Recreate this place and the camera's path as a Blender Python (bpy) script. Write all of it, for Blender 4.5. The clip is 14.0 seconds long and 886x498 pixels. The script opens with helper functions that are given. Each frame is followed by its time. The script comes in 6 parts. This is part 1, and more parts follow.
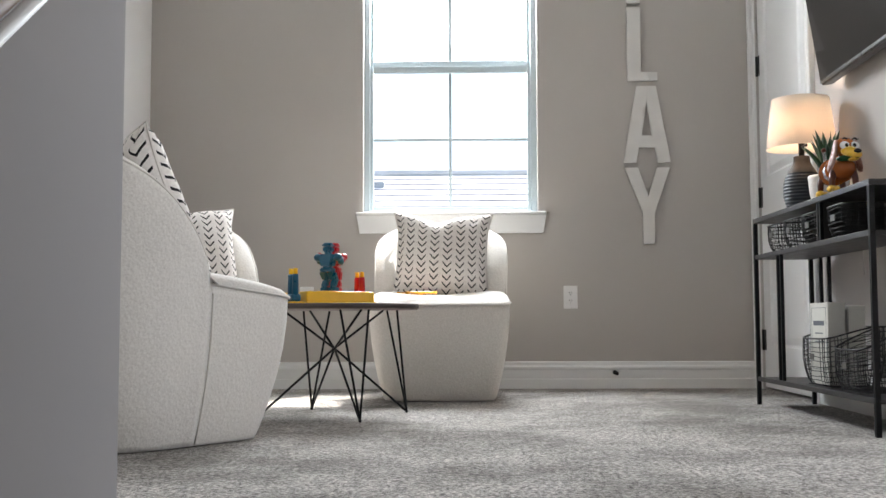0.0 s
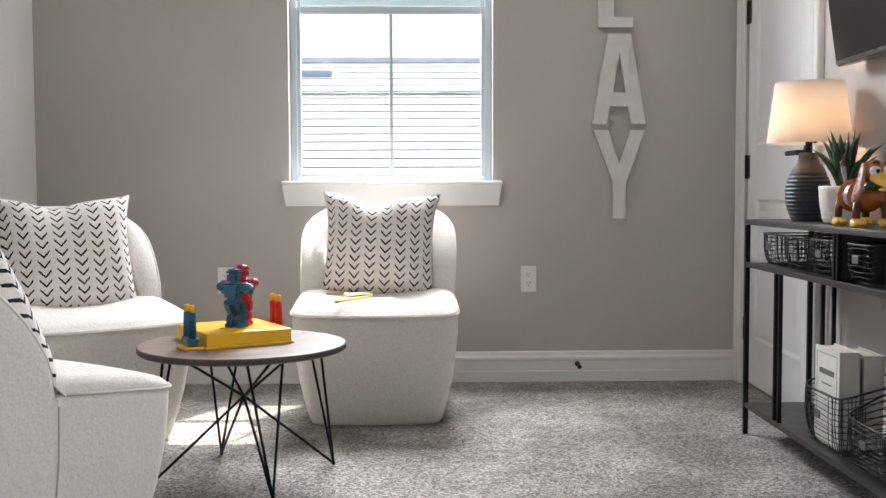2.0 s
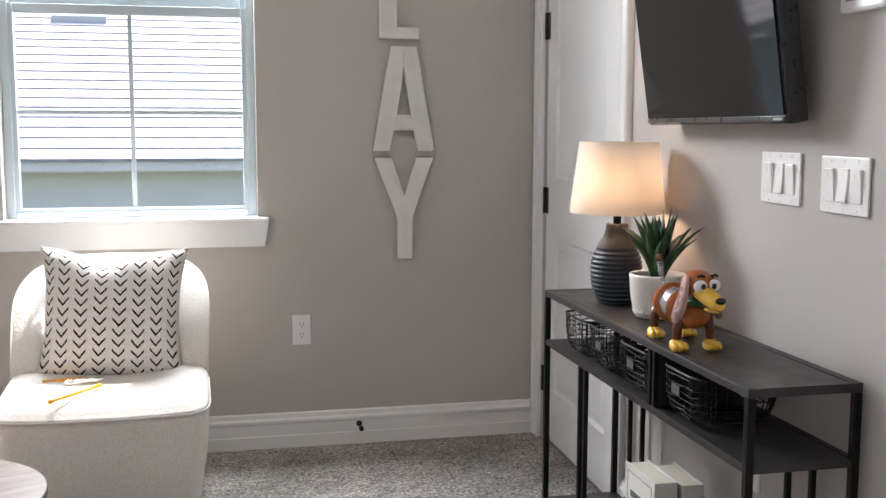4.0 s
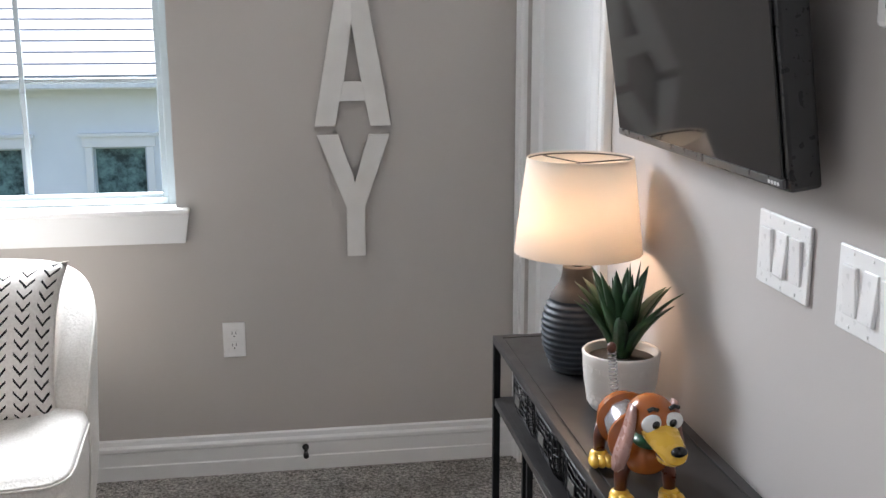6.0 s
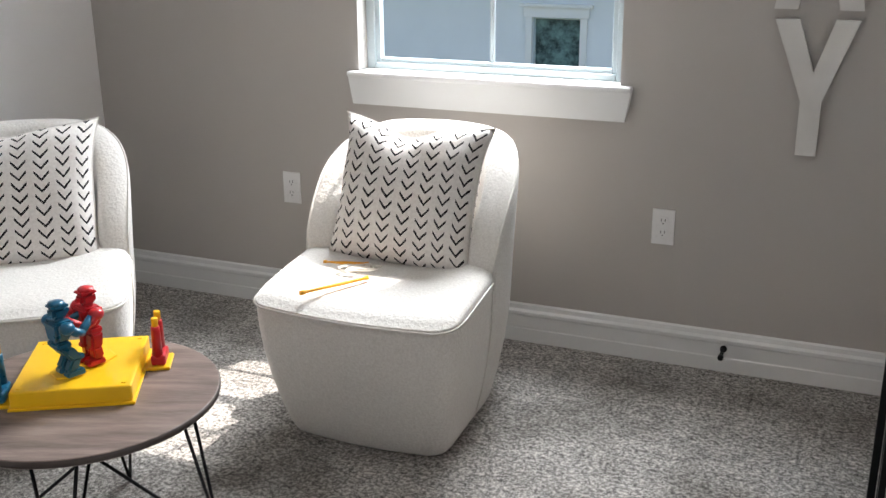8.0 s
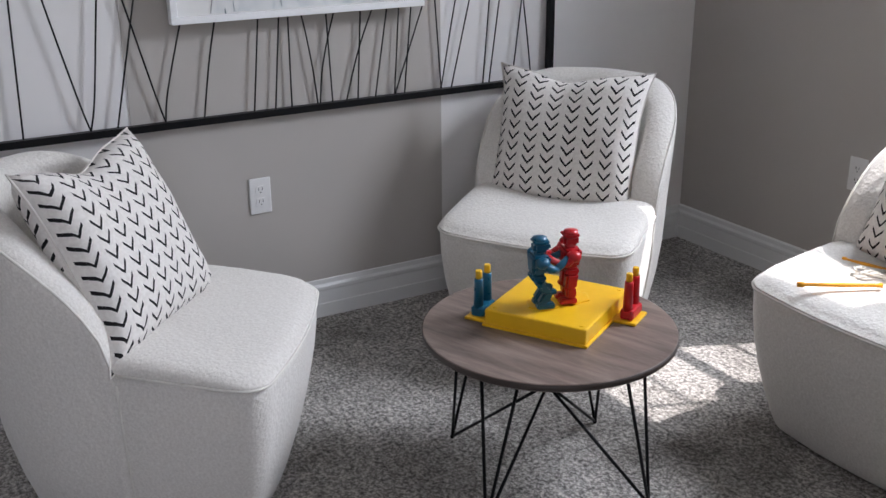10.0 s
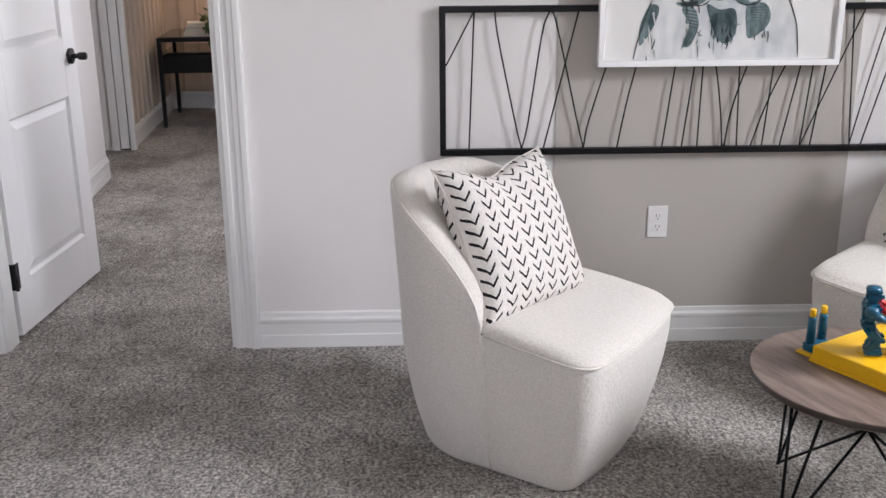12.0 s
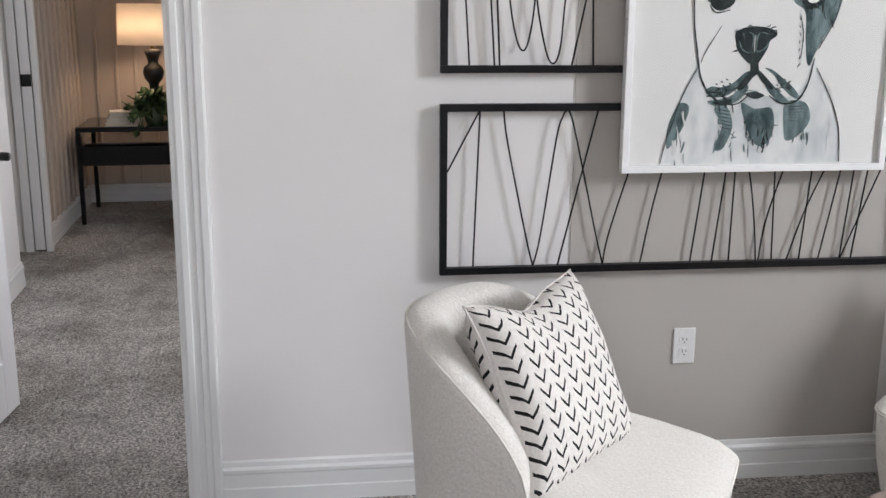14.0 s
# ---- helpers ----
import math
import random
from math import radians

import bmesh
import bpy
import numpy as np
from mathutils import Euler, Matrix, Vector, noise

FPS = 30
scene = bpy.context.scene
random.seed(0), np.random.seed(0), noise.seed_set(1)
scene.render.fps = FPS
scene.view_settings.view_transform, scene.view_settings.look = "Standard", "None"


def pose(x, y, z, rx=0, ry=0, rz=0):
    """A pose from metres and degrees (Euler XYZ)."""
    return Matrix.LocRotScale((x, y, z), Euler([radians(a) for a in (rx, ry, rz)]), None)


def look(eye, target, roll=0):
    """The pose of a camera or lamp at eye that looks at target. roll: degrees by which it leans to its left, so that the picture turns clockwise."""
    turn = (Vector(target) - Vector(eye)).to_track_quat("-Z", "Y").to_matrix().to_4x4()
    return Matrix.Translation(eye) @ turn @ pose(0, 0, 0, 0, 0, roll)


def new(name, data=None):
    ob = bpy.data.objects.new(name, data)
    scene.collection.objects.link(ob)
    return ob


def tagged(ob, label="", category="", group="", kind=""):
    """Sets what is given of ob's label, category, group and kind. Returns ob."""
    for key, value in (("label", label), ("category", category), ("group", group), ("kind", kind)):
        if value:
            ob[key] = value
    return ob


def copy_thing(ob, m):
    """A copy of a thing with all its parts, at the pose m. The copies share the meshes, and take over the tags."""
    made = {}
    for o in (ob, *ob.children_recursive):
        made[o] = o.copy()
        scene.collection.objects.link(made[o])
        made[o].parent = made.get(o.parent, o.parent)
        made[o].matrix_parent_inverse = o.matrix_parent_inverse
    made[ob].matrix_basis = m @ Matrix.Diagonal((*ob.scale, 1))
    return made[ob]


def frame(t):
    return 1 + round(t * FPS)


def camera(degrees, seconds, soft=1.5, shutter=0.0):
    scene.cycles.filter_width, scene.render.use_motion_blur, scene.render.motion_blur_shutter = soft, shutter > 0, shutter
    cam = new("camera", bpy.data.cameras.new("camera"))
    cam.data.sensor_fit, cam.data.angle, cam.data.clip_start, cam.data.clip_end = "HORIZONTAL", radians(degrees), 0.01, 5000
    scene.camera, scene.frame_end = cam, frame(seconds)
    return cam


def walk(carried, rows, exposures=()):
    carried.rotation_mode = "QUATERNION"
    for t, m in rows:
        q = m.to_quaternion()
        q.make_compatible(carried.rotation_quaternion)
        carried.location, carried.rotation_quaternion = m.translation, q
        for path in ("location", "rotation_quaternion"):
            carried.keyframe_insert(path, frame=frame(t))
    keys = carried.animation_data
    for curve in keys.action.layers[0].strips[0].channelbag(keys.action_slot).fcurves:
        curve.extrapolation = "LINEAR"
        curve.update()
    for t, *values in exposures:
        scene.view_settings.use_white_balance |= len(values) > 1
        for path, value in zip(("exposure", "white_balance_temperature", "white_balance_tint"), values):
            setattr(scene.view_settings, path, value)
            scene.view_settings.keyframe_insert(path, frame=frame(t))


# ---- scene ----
cam = camera(46.4, 14.0)
PATH = [
    (0, (-0.064, -0.07, 0.332), (-0.105, 1.924, 0.473), -0.2),
    (0.5, (-0.077, 0.116, 0.474), (-0.079, 2.113, 0.59), -0.1),
    (1, (-0.017, 0.28, 0.604), (-0.028, 2.278, 0.705), -0.3),
    (1.5, (-0.024, 0.434, 0.678), (-0.012, 2.434, 0.705), -0.1),
    (2, (-0.01, 0.605, 0.839), (0.035, 2.601, 0.728), -0.2),
    (2.5, (0.075, 0.739, 0.931), (0.16, 2.732, 0.789), -0.1),
    (3, (0.088, 0.88, 1.019), (0.227, 2.863, 0.803), 0.0),
    (3.5, (0.094, 1.067, 1.143), (0.338, 3.039, 0.916), 0.2),
    (4, (0.164, 1.235, 1.211), (0.589, 3.176, 0.981), 0.1),
    (4.2, (0.215, 1.318, 1.265), (0.662, 3.252, 1.025), -0.0),
    (6.3, (0.73, 1.913, 1.435), (0.937, 3.842, 0.952), -0.5),
    (6.5, (0.787, 1.907, 1.427), (0.88, 3.834, 0.9), -0.2),
    (7, (0.891, 1.88, 1.433), (0.694, 3.775, 0.825), 0.2),
    (7.2, (0.918, 1.888, 1.439), (0.624, 3.769, 0.825), -0.1),
    (9.3, (1.119, 2.273, 1.399), (-0.231, 3.576, 0.707), -0.4),
    (9.5, (1.14, 2.28, 1.402), (-0.281, 3.504, 0.708), -0.5),
    (10, (1.263, 2.286, 1.418), (-0.352, 3.24, 0.723), -0.5),
    (10.5, (1.367, 2.348, 1.412), (-0.4, 3.003, 0.741), -0.7),
    (11, (1.477, 2.405, 1.405), (-0.362, 2.846, 0.755), -0.6),
    (11.5, (1.616, 2.402, 1.428), (-0.261, 2.665, 0.787), -0.3),
    (12, (1.774, 2.46, 1.484), (-0.128, 2.543, 0.872), -0.4),
    (12.5, (1.788, 2.505, 1.505), (-0.136, 2.497, 0.961), -0.4),
    (13, (1.668, 2.47, 1.504), (-0.266, 2.451, 0.994), -0.0),
    (13.5, (1.467, 2.347, 1.492), (-0.476, 2.371, 1.018), 0.1),
    (14, (1.224, 2.21, 1.485), (-0.703, 2.477, 1.021), 0.3),
]
walk(cam, [(t, look(eye, target, roll)) for t, eye, target, roll in PATH],
     exposures=[(0.0, 1.55, 6600, 11), (3.0, 1.48, 6700, 15), (6.5, 1.57, 6350, 13), (8.2, 1.2, 6550, 12), (9.5, 0.86, 6150, 14), (10.5, 0.58, 6400, 18), (11.0, 0.76, 6600, 19), (11.5, 1.12, 6650, 19), (12.5, 1.10, 6620, 16), (14.0, 1.1, 6600, 14)])

# ---- light ----
SUN_EL, SUN_AZ = 60.6, 23.5
world = bpy.data.worlds.new("world")
scene.world = world
world.use_nodes = True
_n = world.node_tree.nodes
_sky = _n.new("ShaderNodeTexSky")
_sky.sky_type, _sky.sun_disc = "NISHITA", False
_sky.sun_elevation, _sky.sun_rotation = radians(SUN_EL), radians(SUN_AZ)
world.node_tree.links.new(_sky.outputs[0], _n["Background"].inputs[0])
_n["Background"].inputs[1].default_value = 0.12


def lamp(name, kind, matrix, energy, color=(1, 1, 1), **kw):
    d = bpy.data.lights.new(name, kind)
    d.energy, d.color = energy, color
    for k, v in kw.items():
        setattr(d, k, v)
    ob = new(name, d)
    ob.matrix_world = matrix
    return ob


_to_sun = Vector((math.sin(radians(SUN_AZ)) * math.cos(radians(SUN_EL)), math.cos(radians(SUN_AZ)) * math.cos(radians(SUN_EL)), math.sin(radians(SUN_EL))))
lamp("sun", "SUN", look(_to_sun * 30, (0, 0, 0)), 4.0, (1.0, 0.95, 0.88), angle=radians(0.5))
lamp("window_skylight", "AREA", look((-0.13, 5.60, 2.15), (-0.13, 2.4, 0.55)), 70, (0.90, 0.96, 1.0), shape="RECTANGLE", size=0.95, size_y=0.95)
lamp("side_window_skylight", "AREA", look((3.26, 2.2, 1.55), (-1.7, 2.4, 1.0)), 25, (0.95, 0.97, 1.0), shape="RECTANGLE", size=2.2, size_y=1.6)
lamp("hall_window_skylight", "AREA", look((-3.4, 2.44, 1.5), (-3.2, 0.9, 1.1)), 12, (0.93, 0.96, 1.0), shape="RECTANGLE", size=1.0, size_y=1.4)
lamp("table_lamp_bulb", "POINT", pose(1.225, 3.88, 1.06), 1.0, (1.0, 0.70, 0.48), shadow_soft_size=0.035)
lamp("far_lamp_bulb", "POINT", pose(-6.27, 1.207, 1.33), 5.0, (1.0, 0.73, 0.50), shadow_soft_size=0.07)


# ---- materials ----
class Mat:
    """A small builder of node materials."""

    def __init__(self, name, color=(0.8, 0.8, 0.8), rough=0.6, metal=0.0, spec=0.5):
        self.m = bpy.data.materials.new(name)
        self.m.use_nodes = True
        self.t = self.m.node_tree
        self.b = self.t.nodes["Principled BSDF"]
        self.b.inputs["Base Color"].default_value = (*color, 1)
        self.b.inputs["Roughness"].default_value = rough
        self.b.inputs["Metallic"].default_value = metal
        self.b.inputs["Specular IOR Level"].default_value = spec
        self.height = None

    def n(self, kind, **kw):
        nd = self.t.nodes.new(kind)
        for k, v in kw.items():
            if k.startswith("i_"):
                key = k[2:]
                nd.inputs[int(key) if key.isdigit() else key].default_value = v
            else:
                setattr(nd, k, v)
        return nd

    def link(self, a, b):
        self.t.links.new(a, b)

    def coord(self, which="Object", scale=(1, 1, 1)):
        c = self.n("ShaderNodeTexCoord")
        mp = self.n("ShaderNodeMapping")
        mp.inputs["Scale"].default_value = scale
        self.link(c.outputs[which], mp.inputs[0])
        return mp.outputs[0]

    def noise(self, scale, detail=3, rough=0.5, src=None, vscale=(1, 1, 1), which="Object"):
        nz = self.n("ShaderNodeTexNoise")
        nz.inputs["Scale"].default_value, nz.inputs["Detail"].default_value, nz.inputs["Roughness"].default_value = scale, detail, rough
        self.link(src or self.coord(which, vscale), nz.inputs["Vector"])
        return nz.outputs[0]

    def voronoi(self, scale, src=None, which="Object"):
        v = self.n("ShaderNodeTexVoronoi")
        v.inputs["Scale"].default_value = scale
        self.link(src or self.coord(which), v.inputs["Vector"])
        return v.outputs["Distance"]

    def math(self, op, a, b=0.0, c=None):
        m = self.n("ShaderNodeMath", operation=op)
        for i, v in enumerate((a, b) if c is None else (a, b, c)):
            if isinstance(v, (int, float)):
                m.inputs[i].default_value = v
            else:
                self.link(v, m.inputs[i])
        return m.outputs[0]

    def ramp(self, fac, stops):
        r = self.n("ShaderNodeValToRGB")
        el = r.color_ramp.elements
        while len(el) < len(stops):
            el.new(0.5)
        for e, (p, c) in zip(el, stops):
            e.position, e.color = p, (*c, 1)
        self.link(fac, r.inputs[0])
        return r.outputs[0]

    def mix(self, fac, a, b, mode="MIX"):
        m = self.n("ShaderNodeMix", data_type="RGBA", blend_type=mode)
        for i, v in ((0, fac), (6, a), (7, b)):
            if isinstance(v, (int, float)):
                m.inputs[i].default_value = v
            elif isinstance(v, tuple):
                m.inputs[i].default_value = (*v, 1)
            else:
                self.link(v, m.inputs[i])
        return m.outputs[2]

    def color(self, out):
        self.link(out, self.b.inputs["Base Color"])
        return self

    def rough(self, out):
        self.link(out, self.b.inputs["Roughness"])
        return self

    def bump(self, out, strength=0.3, dist=0.002):
        b = self.n("ShaderNodeBump")
        b.inputs["Strength"].default_value, b.inputs["Distance"].default_value = strength, dist
        self.link(out, b.inputs["Height"])
        if self.height is not None:
            self.link(self.height, b.inputs["Normal"])
        self.height = b.outputs[0]
        self.link(self.height, self.b.inputs["Normal"])
        return self


def tone(c, k):
    return tuple(min(1, v * k) for v in c)


def paint(name, c, rough=0.85, orange=0.12):
    m = Mat(name, c, rough, spec=0.25)
    m.color(m.ramp(m.noise(1.3, 3), [(0.3, tone(c, 0.965)), (0.7, tone(c, 1.03))]))
    m.bump(m.noise(260, 2), orange, 0.0006).bump(m.noise(14, 2), 0.06, 0.002)
    return m.m


def plain(name, c, rough=0.5, metal=0.0, var=0.06, scale=30, bump=0.0, bscale=200, spec=0.5):
    m = Mat(name, c, rough, metal, spec)
    m.color(m.ramp(m.noise(scale, 4), [(0.3, tone(c, 1 - var)), (0.7, tone(c, 1 + var))]))
    m.rough(m.math("MULTIPLY_ADD", m.noise(scale * 2.3, 3), 0.2, rough - 0.1))
    if bump:
        m.bump(m.noise(bscale, 3), bump, 0.001)
    return m.m


GREIGE = paint("greige_paint", (0.47, 0.440, 0.410))
LIGHT = paint("light_wall_paint", (0.79, 0.768, 0.755))
MIDWALL = paint("pale_greige_paint", (0.47, 0.44, 0.42))
STAIRGREY = paint("stair_wall_paint", (0.50, 0.48, 0.475))
CEIL = paint("ceiling_paint", (0.8, 0.79, 0.77), 0.9, 0.3)
TRIM = plain("white_trim_paint", (0.76, 0.76, 0.75), 0.38, var=0.02, scale=3)
DOORW = plain("white_door_paint", (0.78, 0.78, 0.78), 0.42, var=0.02, scale=2, bump=0.05, bscale=90)
# white vinyl toned grey-blue: its backlit shade is put into the base colour
VINYL = plain("shaded_white_vinyl", (0.46, 0.53, 0.56), 0.35, var=0.02, scale=4)
BLACKM = plain("black_powder_coated_metal", (0.008, 0.008, 0.009), 0.4, 0.0, var=0.25, scale=40, bump=0.03, bscale=500, spec=0.18)
SHELFM = plain("black_shelf_metal", (0.022, 0.020, 0.020), 0.40, 0.0, var=0.2, scale=9, bump=0.04, bscale=600)
BLACKP = plain("black_matte_hardware", (0.012, 0.012, 0.013), 0.5, 0.2)
PLATE = plain("white_plastic", (0.78, 0.77, 0.76), 0.3, var=0.01)
DARKSLOT = plain("dark_slot", (0.02, 0.02, 0.02), 0.7)


def carpet():
    m = Mat("grey_loop_carpet", (0.3, 0.28, 0.26), 0.95, spec=0.1)
    fine = m.noise(88, 5, 0.85)
    mid = m.noise(26, 5, 0.85)
    big = m.noise(1.9, 4, 0.65)
    c = m.ramp(fine, [(0.43, (0.018, 0.016, 0.014)), (0.5, (0.28, 0.258, 0.238)), (0.585, (0.80, 0.77, 0.72))])
    c = m.mix(0.38, c, m.ramp(mid, [(0.41, (0.11, 0.10, 0.092)), (0.59, (0.54, 0.51, 0.475))]))
    c = m.mix(1.0, c, m.ramp(big, [(0.38, (0.72, 0.705, 0.69)), (0.58, (1.32, 1.32, 1.33))]), "MULTIPLY")
    m.color(c).bump(big, 0.3, 0.03).bump(mid, 0.9, 0.010).bump(fine, 1.0, 0.006)
    m.b.inputs["Sheen Weight"].default_value = 0.12
    return m.m


CARPET = carpet()


def boucle():
    m = Mat("cream_boucle", (0.8, 0.77, 0.72), 0.95, spec=0.1)
    v = m.noise(170, 2, 0.6)
    w = m.voronoi(90)
    m.color(m.ramp(v, [(0.3, (0.64, 0.605, 0.56)), (0.7, (0.76, 0.73, 0.685))]))
    m.bump(m.noise(5, 2), 0.15, 0.02).bump(w, 0.34, 0.0032).bump(v, 0.42, 0.0028)
    m.b.inputs["Sheen Weight"].default_value = 0.3
    return m.m


BOUCLE = boucle()


def chevron_cloth():
    m = Mat("chevron_print_cotton", (0.8, 0.77, 0.73), 0.9, spec=0.15)
    uv = m.n("ShaderNodeUVMap")
    sep = m.n("ShaderNodeSeparateXYZ")
    wob = m.n("ShaderNodeTexNoise")
    wob.inputs["Scale"].default_value = 14
    m.link(uv.outputs[0], wob.inputs["Vector"])
    add = m.n("ShaderNodeVectorMath", operation="MULTIPLY_ADD")
    add.inputs[1].default_value = (0.012, 0.012, 0)
    m.link(wob.outputs["Color"], add.inputs[0])
    m.link(uv.outputs[0], add.inputs[2])
    m.link(add.outputs[0], sep.inputs[0])
    cols, rows = 8.0, 13.5
    u = m.math("ABSOLUTE", m.math("SUBTRACT", m.math("FRACT", m.math("MULTIPLY", sep.outputs[0], cols)), 0.5))
    col = m.math("FLOOR", m.math("MULTIPLY", sep.outputs[0], cols))
    shift = m.math("FRACT", m.math("MULTIPLY", m.math("FRACT", m.math("MULTIPLY", col, 0.37)), 0.30))
    vv = m.math("MULTIPLY_ADD", sep.outputs[1], rows, shift)
    f = m.math("ABSOLUTE", m.math("SUBTRACT", m.math("FRACT", m.math("SUBTRACT", vv, m.math("MULTIPLY", u, 2.0))), 0.5))
    ink = m.math("MULTIPLY", m.math("LESS_THAN", f, 0.132), m.math("LESS_THAN", u, 0.34))
    base = m.ramp(m.noise(120, 3), [(0.3, (0.66, 0.62, 0.585)), (0.7, (0.77, 0.735, 0.70))])
    m.color(m.mix(ink, base, (0.018, 0.017, 0.018)))
    m.bump(m.noise(420, 2), 0.25, 0.001)
    return m.m


CHEVRON = chevron_cloth()


def wood_top():
    m = Mat("grey_brown_wood_laminate", (0.2, 0.15, 0.13), 0.42, spec=0.4)
    src = m.coord("Object", (1.2, 9, 1))
    g = m.noise(4, 6, 0.6, src)
    c = m.ramp(g, [(0.32, (0.085, 0.056, 0.046)), (0.50, (0.185, 0.132, 0.112)), (0.68, (0.29, 0.222, 0.19))])
    fine = m.noise(30, 4, 0.7, m.coord("Object", (1, 18, 1)))
    c = m.mix(0.35, c, m.ramp(fine, [(0.35, (0.11, 0.08, 0.065)), (0.65, (0.27, 0.22, 0.19))]))
    m.color(c).bump(fine, 0.12, 0.0008)
    return m.m


WOODTOP = wood_top()


# ---- mesh helpers ----
def obj(name, bm, mat=None, parent=None, m=None, smooth=False):
    me = bpy.data.meshes.new(name)
    bm.normal_update()
    bm.to_mesh(me)
    bm.free()
    if mat is not None:
        for x in (mat if isinstance(mat, (list, tuple)) else [mat]):
            me.materials.append(x)
    if smooth:
        me.shade_smooth()
    ob = new(name, me)
    if parent is not None:
        ob.parent = parent
    if m is not None:
        ob.matrix_basis = m
    return ob


def part(name, bm, mat, parent, label="", smooth=False, m=None):
    return tagged(obj(name, bm, mat, parent, m, smooth), label)


def box(bm, x0, x1, y0, y1, z0, z1, bevel=0.0, seg=2, mi=0, m=None):
    mat = Matrix.Translation(((x0 + x1) / 2, (y0 + y1) / 2, (z0 + z1) / 2)) @ Matrix.Diagonal((abs(x1 - x0), abs(y1 - y0), abs(z1 - z0), 1))
    if m is not None:
        mat = m @ mat
    r = bmesh.ops.create_cube(bm, size=1.0, matrix=mat)
    vs = r["verts"]
    fs = {f for v in vs for f in v.link_faces}
    for f in fs:
        f.material_index = mi
    if bevel > 0:
        es = list({e for v in vs for e in v.link_edges})
        bmesh.ops.bevel(bm, geom=es, offset=bevel, segments=seg, affect="EDGES", profile=0.5)
    return vs


def bx(*a, **k):
    bm = bmesh.new()
    box(bm, *a, **k)
    return bm


def rod(bm, a, b, r, n=8, mi=0):
    a, b = Vector(a), Vector(b)
    d = b - a
    q = d.to_track_quat("Z", "Y").to_matrix().to_4x4()
    res = bmesh.ops.create_cone(bm, cap_ends=True, segments=n, radius1=r, radius2=r, depth=d.length, matrix=Matrix.Translation((a + b) / 2) @ q)
    for f in {f for v in res["verts"] for f in v.link_faces}:
        f.material_index = mi
        f.smooth = True


def tube(bm, pts, r, n=6, closed=False, mi=0):
    pts = [Vector(p) for p in pts]
    N = len(pts)
    rings = []
    prev = None
    for i, p in enumerate(pts):
        a = pts[(i - 1) % N] if (closed or i > 0) else p
        b = pts[(i + 1) % N] if (closed or i < N - 1) else p
        t = (b - a).normalized()
        ref = prev if prev is not None else (Vector((0, 0, 1)) if abs(t.z) < 0.9 else Vector((1, 0, 0)))
        s = t.cross(ref).normalized()
        u = s.cross(t).normalized()
        prev = u
        rr = r[i] if isinstance(r, (list, tuple)) else r
        rings.append([bm.verts.new(p + rr * (math.cos(2 * math.pi * k / n) * s + math.sin(2 * math.pi * k / n) * u)) for k in range(n)])
    for i in range(N if closed else N - 1):
        A, B = rings[i], rings[(i + 1) % N]
        for k in range(n):
            f = bm.faces.new((A[k], A[(k + 1) % n], B[(k + 1) % n], B[k]))
            f.smooth, f.material_index = True, mi
    if not closed:
        for rg in (rings[0][::-1], rings[-1]):
            bm.faces.new(rg).material_index = mi


def lathe(bm, prof, n=32, c=(0, 0), mi=0, cap=True, smooth=True, wob=None):
    rings = []
    for r, z in prof:
        rings.append([bm.verts.new((c[0] + (r + (wob(2 * math.pi * k / n, z) if wob else 0)) * math.cos(2 * math.pi * k / n), c[1] + (r + (wob(2 * math.pi * k / n, z) if wob else 0)) * math.sin(2 * math.pi * k / n), z)) for k in range(n)])
    for A, B in zip(rings, rings[1:]):
        for k in range(n):
            f = bm.faces.new((A[k], A[(k + 1) % n], B[(k + 1) % n], B[k]))
            f.smooth, f.material_index = smooth, mi
    if cap:
        if prof[0][0] > 1e-6:
            bm.faces.new(rings[0][::-1]).material_index = mi
        if prof[-1][0] > 1e-6:
            bm.faces.new(rings[-1]).material_index = mi


def loft(bm, rings, caps=True, mi=0, smooth=True, closed=True):
    vs = [[bm.verts.new(p) for p in rg] for rg in rings]
    n = len(vs[0])
    for A, B in zip(vs, vs[1:]):
        for k in range(n if closed else n - 1):
            f = bm.faces.new((A[k], A[(k + 1) % n], B[(k + 1) % n], B[k]))
            f.smooth, f.material_index = smooth, mi
    if caps:
        bm.faces.new(vs[0][::-1]).material_index = mi
        bm.faces.new(vs[-1]).material_index = mi
    return vs


def extrude_poly(bm, pts, place, depth, mi=0):
    """A flat outline (u, v) made solid; place(u, v, w) gives the point."""
    a = [bm.verts.new(place(u, v, 0)) for u, v in pts]
    b = [bm.verts.new(place(u, v, depth)) for u, v in pts]
    n = len(pts)
    fs = [bm.faces.new(a[::-1]), bm.faces.new(b)]
    for i in range(n):
        fs.append(bm.faces.new((a[i], a[(i + 1) % n], b[(i + 1) % n], b[i])))
    for f in fs:
        f.material_index = mi
    return fs


def structure(name, bm, mat, label="", smooth=False):
    return tagged(obj(name, bm, mat, smooth=smooth), label, kind="structure")


def empty(name, x=0, y=0, z=0, rz=0, label="", category="", group=""):
    e = new(name)
    e.empty_display_size = 0.05
    e.matrix_basis = pose(x, y, z, 0, 0, rz)
    return tagged(e, label, category, group)


# ---- large structure ----
XL, XR, YW, H = -1.728, 1.360, 5.13, 2.74
WT = 0.13
# the two side walls run parallel, a degree off square to the window wall
TURN_L = Matrix.Translation((XL, 1.87, 0)) @ pose(0, 0, 0, 0, 0, -1.05) @ Matrix.Translation((-XL, -1.87, 0))
TURN_R = Matrix.Translation((XR, 3.2, 0)) @ pose(0, 0, 0, 0, 0, -1.15) @ Matrix.Translation((-XR, -3.2, 0))
